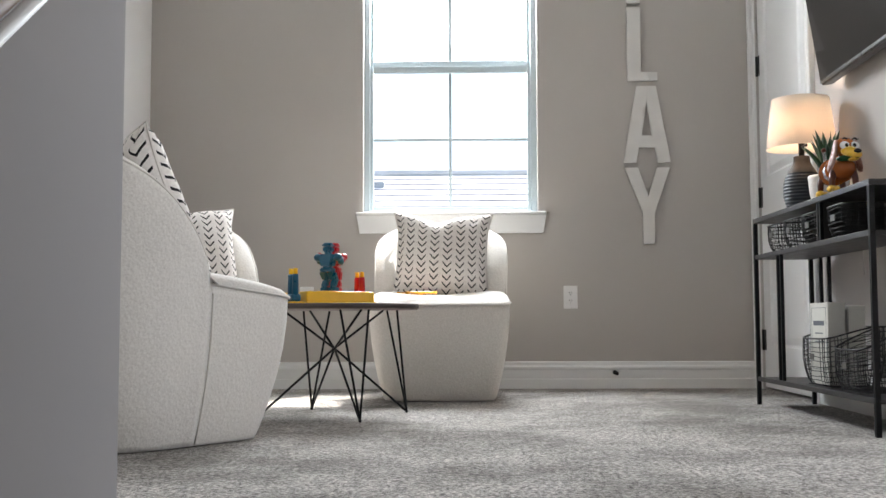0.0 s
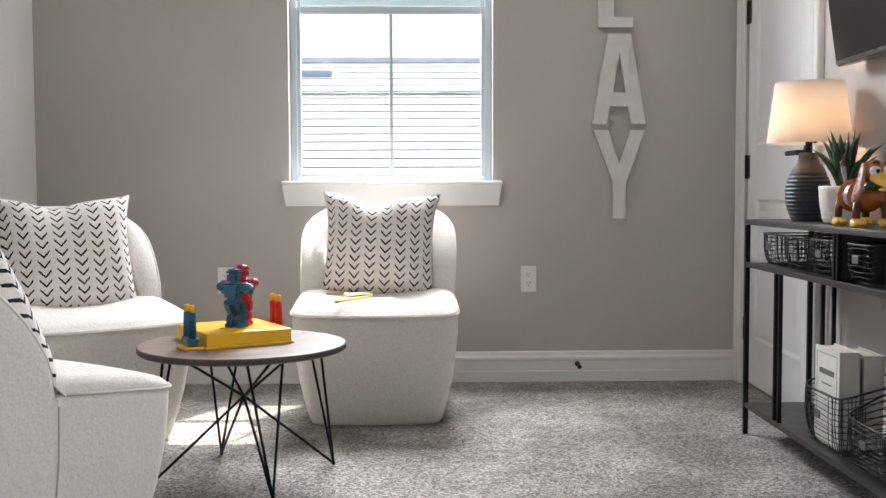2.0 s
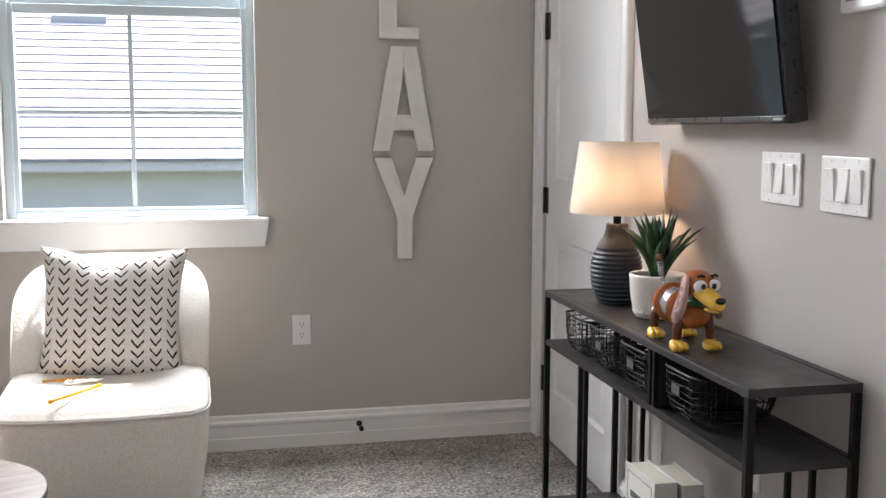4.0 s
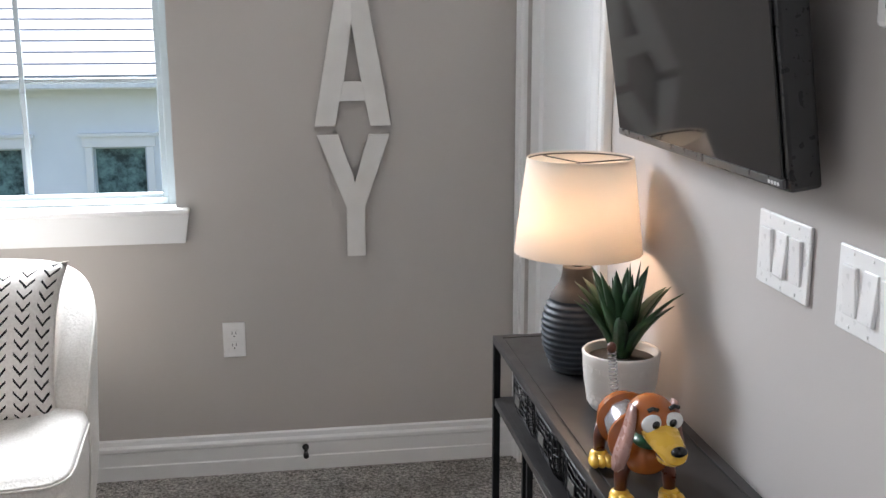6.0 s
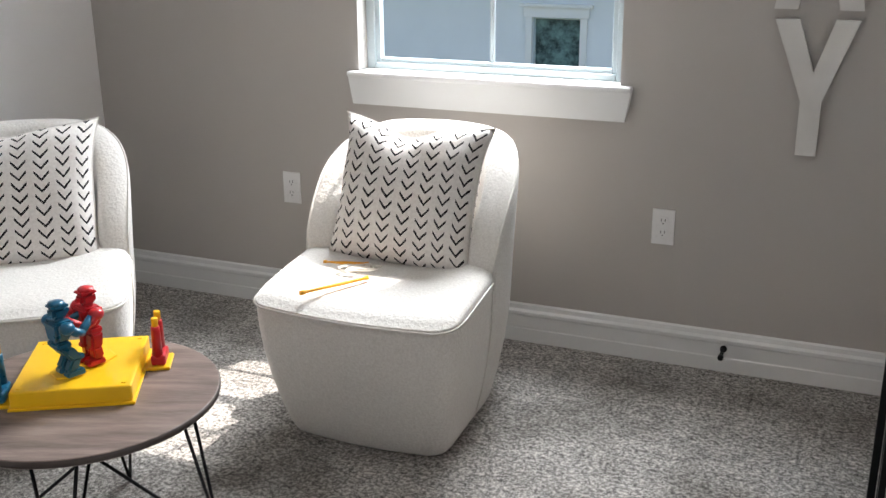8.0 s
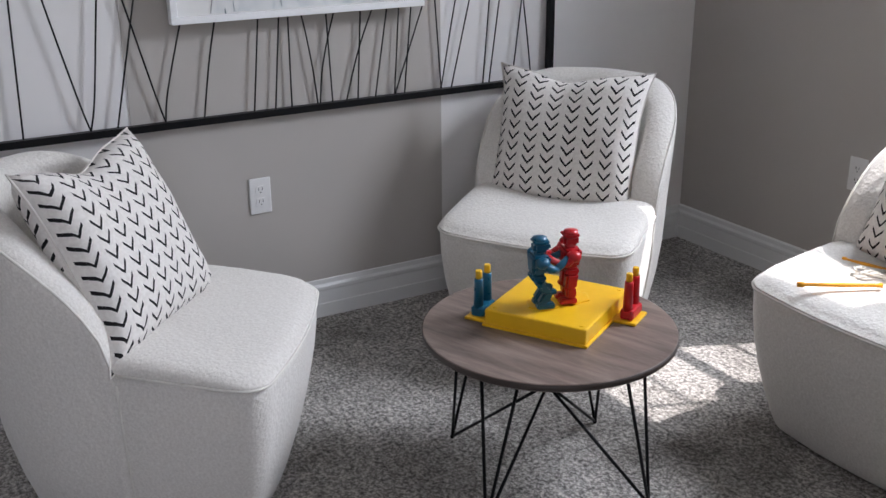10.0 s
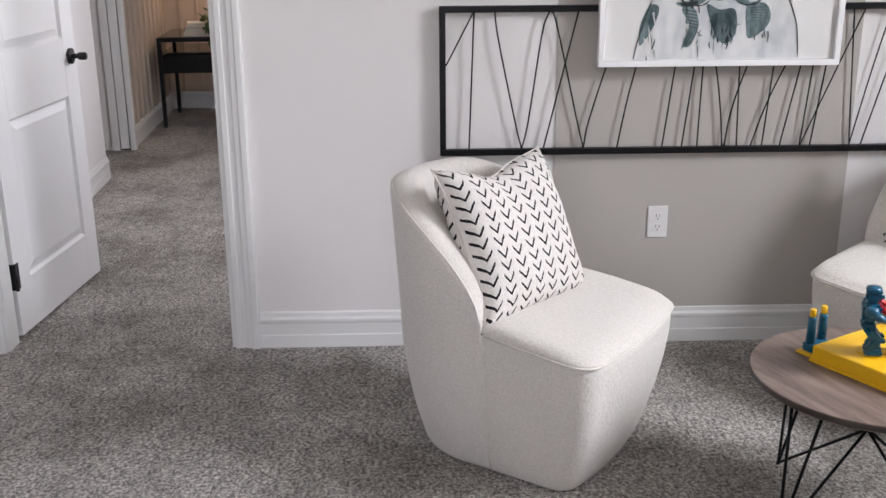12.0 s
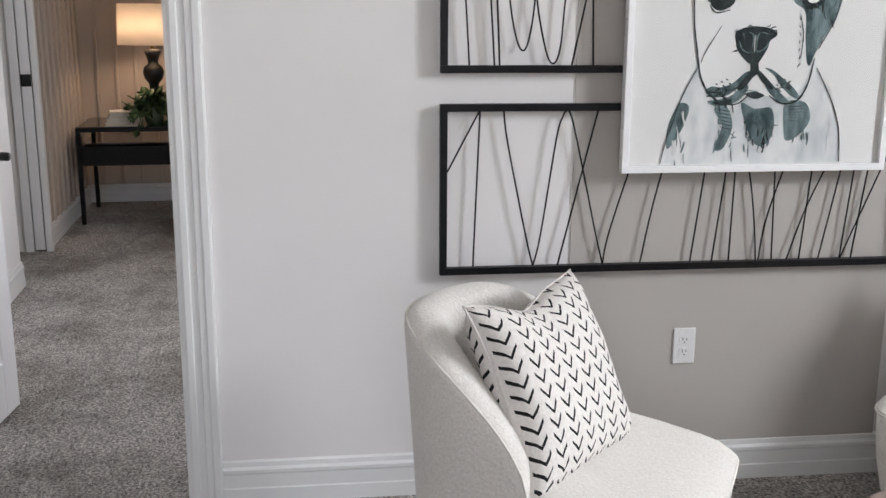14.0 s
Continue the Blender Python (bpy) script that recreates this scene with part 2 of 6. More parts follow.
# the hallway leads off at a slight angle
TURN_H = Matrix.Translation((XL, 1.025, 0)) @ pose(0, 0, 0, 0, 0, 1.7) @ Matrix.Translation((-XL, -1.07, 0))


def turned(ob, m):
    ob.matrix_basis = m @ ob.matrix_basis
    return ob


b = bmesh.new()
box(b, -7.0, 3.2, 0.95, 5.26, -0.25, 0.0)
box(b, -7.0, -0.40, -0.2, 0.95, -0.25, 0.0)
box(b, -0.40, -0.302, 0.581, 0.95, -0.25, 0.0)
box(b, 0.95, 3.2, -0.2, 0.95, -0.25, 0.0)
structure("floor", b, CARPET, "grey loop pile carpet over the whole floor")
structure("ceiling", bx(-7.0, 3.2, -3.0, 5.26, H, H + 0.12), CEIL, "plain white ceiling")

# window wall, with its opening
WX0, WX1, WZ0, WZ1 = -0.576, 0.311, 0.885, 2.44
b = bmesh.new()
box(b, XL - WT, WX0, YW, YW + 0.16, 0, H)
box(b, WX1, 3.2, YW, YW + 0.16, 0, H)
box(b, WX0, WX1, YW, YW + 0.16, 0, WZ0)
box(b, WX0, WX1, YW, YW + 0.16, WZ1, H)
structure("wall_window", b, GREIGE, "greige painted wall with the window")

# left wall, with the doorway
DY0, DY1, DH, LT_W = 1.040, 1.858, 2.45, 0.09
b = bmesh.new()
box(b, XL - LT_W, XL, 0.0, DY0, 0, H)
box(b, XL - LT_W, XL, DY0, DY1, DH, H)
structure("wall_doorway", b, LIGHT, "light painted wall with a doorway")
turned(structure("wall_picture", bx(XL - LT_W, XL, DY1, YW + 0.02, 0, H), LIGHT, "light painted wall behind the pictures"), TURN_L)
turned(structure("wall_accent_panel", bx(XL - 0.002, XL + 0.004, 3.000, 4.025, 0.13, H), GREIGE, "greige painted band on the light wall"), TURN_L)

# right wall, with the closet door
RD0, RD1 = 4.245, 5.055
b = bmesh.new()
box(b, XR, XR + WT, 2.72, RD0, 0, H)
box(b, XR, XR + WT, RD1, YW + 0.02, 0, H)
box(b, XR, XR + WT, RD0, RD1, DH, H)
turned(structure("wall_television", b, MIDWALL, "light painted wall behind the console"), TURN_R)

# walls that close the place
b = bmesh.new()
box(b, 3.2, 3.33, -0.2, 1.2, 0, H)
box(b, 3.2, 3.33, 3.2, 5.3, 0, H)
box(b, 3.2, 3.33, 1.2, 3.2, 0, 0.8)
box(b, 3.2, 3.33, 1.2, 3.2, 2.3, H)
structure("wall_east", b, LIGHT, "light painted wall")
structure("wall_south_east", bx(0.95, 3.2, -0.33, -0.2, 0, H), LIGHT, "light painted wall")
structure("wall_south_west", bx(XL, -0.4005, -0.13, 0.0, 0, H), LIGHT, "light painted wall")
b = bmesh.new()
box(b, -0.40, -0.279, -3.0, 0.58, -3.0, H, bevel=0.008)
box(b, -0.40, -0.303, 0.581, 0.95, -3.0, -0.251)
structure("wall_stair_left", b, STAIRGREY, "grey painted stair wall")
structure("wall_stair_right", bx(0.85, 0.95, -3.0, 0.95, -3.0, H), STAIRGREY, "grey painted stair wall")
structure("wall_stair_end", bx(-0.3995, 0.95, -3.13, -3.0, -3.0, H), STAIRGREY, "grey painted stair wall")
b = bmesh.new()
for i in range(1, 15):
    box(b, -0.2785 if i > 2 else -0.3015, 0.85, 0.95 - 0.25 * i, 0.95 - 0.25 * (i - 1), -0.185 * i - 0.3, -0.185 * i, bevel=0.012)
structure("stairs", b, CARPET, "carpeted stairs leading up to the room")

# hallway beyond the doorway
b = bmesh.new()
box(b, -4.24, XL - LT_W - 0.001, 0.71, 0.84, 0, H)
box(b, -4.37, -4.24, -0.2, 0.84, 0, H)
turned(structure("wall_hall_south", b, LIGHT, "light painted hallway wall"), TURN_H)
turned(structure("wall_hall_recess", bx(-5.3, -4.37, -0.33, -0.2, 0, H), LIGHT, "light painted wall"), TURN_H)
b = bmesh.new()
box(b, -5.17, -3.9, 2.35, 2.48, 0, H)
box(b, -2.9, XL - LT_W, 2.35, 2.48, 0, H)
box(b, -3.9, -2.9, 2.35, 2.48, 0, 0.8)
box(b, -3.9, -2.9, 2.35, 2.48, 2.2, H)
structure("wall_hall_north", b, LIGHT, "light painted hallway wall")
b = bmesh.new()
box(b, -5.30, -5.17, -0.2, 0.690, 0, H)
box(b, -5.30, -5.17, 1.63, 2.48, 0, H)
box(b, -5.30, -5.17, 0.690, 1.63, DH, H)
turned(structure("wall_hall_cross", b, LIGHT, "light painted cross wall with a doorway"), TURN_H)
PANEL = paint("warm_panelled_wall_paint", (0.50, 0.43, 0.37))
turned(structure("wall_bedroom_back", bx(-7.0, -6.78, 0.6, 3.2, 0, H), PANEL, "warm painted board wall"), TURN_H)
turned(structure("wall_bedroom_side", bx(-6.78, -5.30, 0.68, 0.81, 0, H), PANEL, "warm painted board wall"), TURN_H)
turned(structure("wall_bedroom_north", bx(-6.78, -5.30, 3.07, 3.2, 0, H), PANEL, "warm painted wall"), TURN_H)


# ---- trim ----
BASEPROF = [(0, 0), (0.016, 0), (0.016, 0.046), (0.0135, 0.050), (0.0135, 0.092), (0.0165, 0.098), (0.0165, 0.108), (0.010, 0.116), (0.008, 0.130), (0, 0.135)]


def run(name, a, c, out, prof=BASEPROF, mat=TRIM, label="white stepped baseboard", z=0.0):
    """A moulding along the floor from a to c, standing out by the vector out."""
    bm = bmesh.new()
    a, c, out = Vector((*a, z)), Vector((*c, z)), Vector((*out, 0))
    r = [[p + out * u + Vector((0, 0, v)) for u, v in prof] for p in (a, c)]
    loft(bm, r, smooth=False)
    bmesh.ops.recalc_face_normals(bm, faces=bm.faces)
    return structure(name, bm, mat, label)


run("baseboard_window", (XL, YW), (XR + 0.05, YW), (0, -1))
turned(run("baseboard_left", (XL, 1.951), (XL, YW - 0.017), (1, 0)), TURN_L)
run("baseboard_left_corner", (XL, 0.0), (XL, 0.934), (1, 0))
turned(run("baseboard_right", (XR, 2.72), (XR, 4.149), (-1, 0)), TURN_R)
turned(run("baseboard_hall", (-4.37, 0.84), (XL - LT_W - 0.001, 0.84), (0, 1)), TURN_H)
turned(run("baseboard_bedroom_side", (-6.78, 0.81), (-5.30, 0.81), (0, 1)), TURN_H)
turned(run("baseboard_bedroom_back", (-6.78, 0.827), (-6.78, 3.07), (1, 0)), TURN_H)

CASEPROF = [(0.0, 0.0), (0.0, 0.011), (0.010, 0.015), (0.028, 0.015), (0.032, 0.012), (0.052, 0.012), (0.056, 0.018), (0.074, 0.019), (0.080, 0.023), (0.100, 0.023), (0.106, 0.018), (0.106, 0.0)]


def casing(name, base, along, out, width=0.106, height=DH, mat=TRIM):
    """An upright door casing: base corner at the opening, along = away from the opening."""
    bm = bmesh.new()
    base, al, ou = Vector((*base, 0)), Vector((*along, 0)), Vector((*out, 0))
    k = width / 0.106
    rings = [[base + al * u * k + ou * v + Vector((0, 0, z)) for u, v in CASEPROF] for z in (0, height + 0.10)]
    loft(bm, rings, smooth=False)
    bmesh.ops.recalc_face_normals(bm, faces=bm.faces)
    return structure(name, bm, mat, "white moulded door casing")


turned(casing("door_casing", (XL, DY1), (0, 1), (1, 0), 0.092), TURN_L)
casing("door_casing", (XL, DY0), (0, -1), (1, 0))
structure("door_head_casing", bx(XL, XL + 0.018, DY0, DY1, DH - 0.01, DH + 0.1, bevel=0.003), TRIM, "white door head casing")
b = bmesh.new()
box(b, XL - LT_W, XL, DY1 - 0.012, DY1 + 0.001, 0, DH)
box(b, XL - LT_W, XL, DY0 - 0.001, DY0 + 0.012, 0, DH)
structure("door_jamb", b, TRIM, "white door jamb")
turned(casing("closet_casing", (XR, RD0), (0, -1), (-1, 0), 0.095), TURN_R)
turned(casing("closet_casing", (XR, RD1), (0, 1), (-1, 0), 0.072), TURN_R)
turned(structure("hall_casing", bx(-5.19, -5.150, 0.6905, 0.741, 0, DH, bevel=0.004), TRIM, "white door casing in the hallway"), TURN_H)
turned(structure("hall_casing", bx(-5.19, -5.148, 0.812, 0.8495, 0, DH, bevel=0.004), TRIM, "white door casing in the hallway"), TURN_H)
turned(structure("hall_door_gap", bx(-5.195, -5.186, 0.7415, 0.8115, 0, DH), BLACKP, "dark gap round the folded door"), TURN_H)
turned(structure("hall_door_edge", bx(-5.183, -5.155, 0.7485, 0.8045, 0.012, DH, bevel=0.002), DOORW, "edge of a white door folded back"), TURN_H)
turned(structure("hall_strike_plate", bx(-5.1545, -5.151, 0.747, 0.806, 0.995, 1.065, bevel=0.001), BLACKP, "black latch plate on the door edge"), TURN_H)


# ---- window ----
win = tagged(empty("window_1"), "white vinyl sash window with thin muntins", "window", kind="structure")
b = bmesh.new()
for x0, x1, z0, z1 in ((WX0, WX0 + 0.03, WZ0, WZ1), (WX1 - 0.03, WX1, WZ0, WZ1), (WX0 + 0.03, WX1 - 0.03, WZ0, WZ0 + 0.022), (WX0 + 0.03, WX1 - 0.03, WZ1 - 0.03, WZ1)):
    box(b, x0, x1, 5.195, 5.27, z0, z1, bevel=0.003)
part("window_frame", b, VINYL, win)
GX0, GX1 = -0.541, 0.276
for nm, y, z0, z1 in (("lower_sash", 5.205, 0.917, 1.625), ("upper_sash", 5.232, 1.685, 2.398)):
    b = bmesh.new()
    fb, ft = (0.014, 0.03) if nm == "lower_sash" else (0.028, 0.014)
    box(b, WX0 + 0.028, GX0 + 0.012, y, y + 0.028, z0 - fb, z1 + ft, bevel=0.003)
    box(b, GX1 - 0.012, WX1 - 0.028, y, y + 0.028, z0 - fb, z1 + ft, bevel=0.003)
    box(b, GX0 + 0.012, GX1 - 0.012, y, y + 0.028, z0 - fb, z0 + 0.004, bevel=0.003)
    box(b, GX0 + 0.012, GX1 - 0.012, y, y + 0.028, z1 - 0.004, z1 + ft, bevel=0.003)
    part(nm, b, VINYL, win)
    b = bmesh.new()
    xm, zm = (GX0 + GX1) / 2, (z0 + z1) / 2
    box(b, xm - 0.008, xm + 0.008, y + 0.009, y + 0.017, z0, z1, bevel=0.002)
    box(b, GX0, xm - 0.0085, y + 0.009, y + 0.017, zm - 0.008, zm + 0.008, bevel=0.002)
    box(b, xm + 0.0085, GX1, y + 0.009, y + 0.017, zm - 0.008, zm + 0.008, bevel=0.002)
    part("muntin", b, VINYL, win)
b = bmesh.new()
box(b, -0.609, 0.351, 5.098, 5.20, 0.868, 0.886, bevel=0.006)
part("window_sill", b, TRIM, win)
b = bmesh.new()
extrude_poly(b, [(-0.606, 0.868), (0.349, 0.868), (0.334, 0.778), (-0.590, 0.778)], lambda u, v, w: (u, 5.13 - 0.024 + w, v), 0.024)
bmesh.ops.recalc_face_normals(b, faces=b.faces)
part("window_apron", b, TRIM, win)


# ---- chairs ----
PIPING = plain("cream_seam_piping", (0.72, 0.69, 0.64), 0.9, bump=0.4, bscale=300)


def taper(z):
    s = 0.79 + 0.21 * math.sin(min(1.0, max(z, 0) / 0.40) * math.pi / 2) ** 0.85
    return s + 0.075 * max(0.0, z - 0.40) / 0.4


def tuck(y, z):
    """How far the front of the seat block draws in towards the floor."""
    return y * (1 - 0.13 * (1 - math.sin(min(1.0, max(z, 0) / 0.40) * math.pi / 2) ** 0.9)) if y < -0.04 else y


def rise(y):
    """The seat climbs a little towards the back."""
    return 0.034 * min(1.0, max(0.0, (y + 0.36) / 0.33))


def chair_outline(n_arc=20):
    """The chair's plan from above, seat front at y -0.35, back round; (x, y) points."""
    pts = []
    for i in range(9):
        x = -0.225 + 0.45 * i / 8
        pts.append((x, -0.378 + 0.018 * (abs(x) / 0.225) ** 2))
    for i in range(1, 6):
        a = radians(-90 + 90 * i / 6)
        pts.append((0.225 + 0.07 * math.cos(a), -0.290 + 0.07 * math.sin(a)))
    for i in range(4):
        pts.append((0.297 - 0.008 * i / 3, -0.27 + 0.33 * i / 3))
    for i in range(1, n_arc):
        a = math.pi * i / n_arc
        pts.append((0.290 * math.cos(a), 0.07 + 0.29 * math.sin(a)))
    right = pts[9:18]
    pts += [(-x, y) for x, y in right[::-1]]
    return pts


def back_path(n=44):
    """The back's outer line from the front end round to the other: (x, y, nx, ny, k)."""
    out = []
    straight, arc = 0.115, math.pi * 0.292
    total = 2 * straight + arc
    for i in range(n + 1):
        s = total * i / n
        if s < straight:
            out.append((0.292, -0.045 + s, 1, 0, i / n))
        elif s > total - straight:
            out.append((-0.292, -0.045 + (total - s), -1, 0, i / n))
        else:
            a = (s - straight) / 0.292
            out.append((0.292 * math.cos(a), 0.07 + 0.292 * math.sin(a), math.cos(a), math.sin(a), i / n))
    return out


def accent_chair():
    ch = new("accent_chair")
    ch.empty_display_size = 0.1
    ol = chair_outline()
    bm = bmesh.new()
    rings = []
    for z in (0.004, 0.012, 0.03, 0.10, 0.18, 0.26, 0.33, 0.38, 0.398):
        s = taper(z) - (0.012 if z < 0.01 else 0.003 if z < 0.02 else 0)
        rings.append([(x * s * (0.965 if y > -0.04 else 1), tuck(y, z) * (s if y > -0.04 else 0.5 + 0.5 * s) if y < 0.05 else y * s * 0.95, z + rise(y) * max(0, z - 0.2) / 0.2) for x, y in ol])
    loft(bm, rings, caps=True)
    part("base", bm, BOUCLE, ch, smooth=True)
    bm = bmesh.new()
    rings = []
    for k, z in ((1.004, 0.399), (1.008, 0.408), (0.995, 0.420), (0.965, 0.431), (0.90, 0.440), (0.75, 0.447), (0.5, 0.452), (0.25, 0.454), (0.02, 0.455)):
        rings.append([(x * k * (0.93 if y > -0.04 else 1), (y * k if y < 0 else y * k * 0.9) - 0.0, z + rise(y) * k - (0.010 * max(0, (-y - 0.2) / 0.15) * k if z > 0.41 else 0)) for x, y in ol])
    loft(bm, rings, caps=True)
    part("seat", bm, BOUCLE, ch, smooth=True)
    tb = [(x * 1.012, y * 1.012, 0.402 + rise(y)) for x, y in ol if y < -0.03]
    k = len(tb) // 2
    front = sorted([p for p in tb if p[0] >= 0], key=lambda p: (p[1], p[0]))
    line = [(-p[0], p[1], p[2]) for p in front[::-1]] + front[1:] if front[0][0] == 0 else [(-p[0], p[1], p[2]) for p in front[::-1]] + front
    bm = bmesh.new()
    tube(bm, line, 0.0032, 6)
    part("seat_seam", bm, PIPING, ch, smooth=True)
    bm = bmesh.new()
    secs, rim = [], []
    for x, y, nx, ny, kk in back_path():
        d = min(kk, 1 - kk) * 2
        h = 0.425 + (0.79 - 0.425) * math.sin(min(1.0, d / 0.74) * math.pi / 2) ** 0.54
        th = 0.088 + 0.010 * d
        if d < 0.06:
            th *= 0.75 + 0.25 * d / 0.06
        sec = []

        def at(off, z):
            s = taper(z)
            return ((x - nx * off) * s, (y - ny * off) * s, z)
        zo = [0.004, 0.02, 0.10, 0.20, 0.30, 0.38]
        zo = [z for z in zo if z < h - 0.06]
        top = h - 0.035
        for z in zo + [zo[-1] + (top - zo[-1]) * f for f in (0.25, 0.5, 0.75)]:
            sec.append(at(0.004 if z < 0.01 else 0, z))
        r = th / 2
        for a in range(0, 181, 22):
            sec.append(at(r - r * math.cos(radians(a)), top + 0.035 * math.sin(radians(a))))
        low = 0.40
        for f in (0.3, 0.6, 1.0):
            sec.append(at(th + 0.012 * f, top - (top - low) * f if top > low else top - 0.01 * f))
        for z in (0.25, 0.004):
            sec.append(at(th + 0.012, z))
        secs.append(sec)
        rim.append(Vector(at(0.008, top + 0.017)) + Vector((nx, ny, 0.6)) * 0.003)
    m = max(len(s) for s in secs)
    for s in secs:
        while len(s) < m:
            s.insert(1, tuple((Vector(s[0]) + Vector(s[1])) / 2))
    loft(bm, secs, caps=True)
    bmesh.ops.recalc_face_normals(bm, faces=bm.faces)
    part("backrest", bm, BOUCLE, ch, smooth=True)
    bm = bmesh.new()
    tube(bm, rim, 0.0034, 6)
    part("back_seam", bm, PIPING, ch, smooth=True)
    for sgn in (1, -1):
        bm = bmesh.new()
        tube(bm, [(sgn * 0.2935 * taper(z), -0.046 * taper(z), z) for z in (0.01, 0.1, 0.2, 0.3, 0.41)], 0.003, 6)
        part("side_seam", bm, PIPING, ch, smooth=True)
    return ch


chair = accent_chair()
chair.matrix_basis = pose(-0.170, 4.562, 0, 0, 0, 0)
tagged(chair, "cream boucle barrel chair, sunlit, in front of the window", "chair", "chairs round the coffee table")
c = copy_thing(chair, pose(-1.200, 4.190, 0, 0, 0, 34.7))
tagged(c, "cream boucle barrel chair set in the corner of the room", "chair", "chairs round the coffee table")
c = copy_thing(chair, pose(-0.998, 2.808, 0, 0, 0, 144.3))
tagged(c, "cream boucle barrel chair standing by the doorway wall", "chair", "chairs round the coffee table")


def pillow(m, label, seed=0, w=0.46, h=0.44, dent=0.034):
    rnd = random.Random(seed)
    N = 26
    bm = bmesh.new()
    uvl = bm.loops.layers.uv.new("UVMap")
    grids = []
    ph = rnd.uniform(0, 6)
    for side in (1, -1):
        g = []
        for j in range(N + 1):
            row = []
            for i in range(N + 1):
                u, v = i / N * 2 - 1, j / N * 2 - 1
                pinch = 1 - 0.13 * (1 - abs(v) ** 2.6) * abs(u) ** 3
                pinchv = 1 - 0.10 * (1 - abs(u) ** 2.6) * abs(v) ** 3
                x = u * w / 2 * pinch * (1 + 0.11 * abs(u) ** 5 * max(0.0, -v) ** 9)
                z = v * h / 2 * pinchv
                if v > 0:
                    z -= dent * math.exp(-((u + 0.1) / 0.35) ** 2) * v ** 2
                t = 0.078 * ((1 - abs(u) ** 4.5) * (1 - abs(v) ** 3.2)) ** 0.55
                t *= 1 - 0.35 * math.exp(-((u + 0.1) / 0.3) ** 2) * max(0, v) ** 1.5
                wr = 0.007 * math.sin(7 * u + ph + 3 * v) * math.sin(5 * v + ph) * (abs(u) * abs(v)) ** 0.5
                rad = math.hypot(abs(u) - 1, abs(v) - 1)
                wr += 0.005 * math.sin(11 * math.atan2(1 - abs(v), 1 - abs(u) + 1e-6) + ph + 2 * (u > 0) + (v > 0)) * math.exp(-(rad / 0.55) ** 2) * min(1, rad * 4)
                t = max(t + wr * (1 if t > 0.01 else 0), 0.0)
                if side == -1 and (i in (0, N) or j in (0, N)):
                    row.append(grids[0][j][i])
                else:
                    row.append(bm.verts.new((x, -side * t, z)))
            g.append(row)
        grids.append(g)
        for j in range(N):
            for i in range(N):
                q = [g[j][i], g[j][i + 1], g[j + 1][i + 1], g[j + 1][i]]
                idx = [(i, j), (i + 1, j), (i + 1, j + 1), (i, j + 1)]
                if side == -1:
                    q, idx = q[::-1], idx[::-1]
                f = bm.faces.new(q)
                f.smooth = True
                for lp, (a, c_) in zip(f.loops, idx):
                    lp[uvl].uv = (a / N, c_ / N)
    p = new("throw_pillow")
    p.matrix_basis = m
    part("cover", bm, CHEVRON, p, smooth=True)
    bm = bmesh.new()
    e = []
    g = grids
    M = 20
    for k in range(4 * M):
        s, f = divmod(k, M)
        a = f / M * 2 - 1
        u, v = ((a, -1), (1, a), (-a, 1), (-1, -a))[s]
        x = u * w / 2 * (1 - 0.13 * (1 - abs(v) ** 2.6) * abs(u) ** 3) * (1 + 0.11 * abs(u) ** 5 * max(0.0, -v) ** 9)
        z = v * h / 2 * (1 - 0.10 * (1 - abs(u) ** 2.6) * abs(v) ** 3)
        if v > 0:
            z -= dent * math.exp(-((u + 0.1) / 0.35) ** 2) * v ** 2
        e.append((x, 0, z))
    tube(bm, e, 0.0028, 5, closed=True)
    part("edge_seam", bm, PILLOWEDGE, p, smooth=True)
    tagged(p, label, "pillow", "pillows on the chairs")
    return p


PILLOWEDGE = plain("off_white_cotton_edge", (0.68, 0.64, 0.60), 0.9)


def on_chair(cx, cy, rz, dx, dy, z, lean, yaw=0, spin=0):
    return pose(cx, cy, 0, 0, 0, rz) @ pose(dx, dy, z, -lean, 0, yaw) @ pose(0, 0, 0, 0, spin, 0)


pillow(on_chair(-0.163, 4.557, 0, -0.002, 0.045, 0.628, 20, 0, 2.0), "white pillow with black chevron print leaning in the sunlit chair", 1)
pillow(on_chair(-1.192, 4.185, 34.7, -0.020, 0.05, 0.615, 18, 0, 0), "white pillow with black chevron print upright in the corner chair", 2, 0.50, 0.45, 0.026)
pillow(on_chair(-0.998, 2.808, 144.3, -0.020, 0.022, 0.630, 25, -5, 3), "white pillow with black chevron print slumped in the chair", 3, 0.50, 0.46)

# ---- coffee table ----
TX, TY, TZ = -0.530, 3.635, 0.397
tab = empty("coffee_table", TX, TY, 0, 20, "round coffee table, grey-brown wood top, black hairpin legs", "table")
b = bmesh.new()
lathe(b, [(0.0, TZ - 0.020), (0.296, TZ - 0.020), (0.300, TZ - 0.016), (0.300, TZ - 0.0015), (0.2993, TZ - 0.0004), (0.298, TZ), (0.0, TZ)], 72, cap=False, smooth=False)
part("tabletop", b, WOODTOP, tab)
EDGE = plain("dark_edge_band", (0.05, 0.036, 0.030), 0.5)
b = bmesh.new()
lathe(b, [(0.3003, TZ - 0.0165), (0.3018, TZ - 0.0150), (0.3018, TZ - 0.0028), (0.3003, TZ - 0.0020)], 72, cap=False)
part("edge_band", b, EDGE, tab)
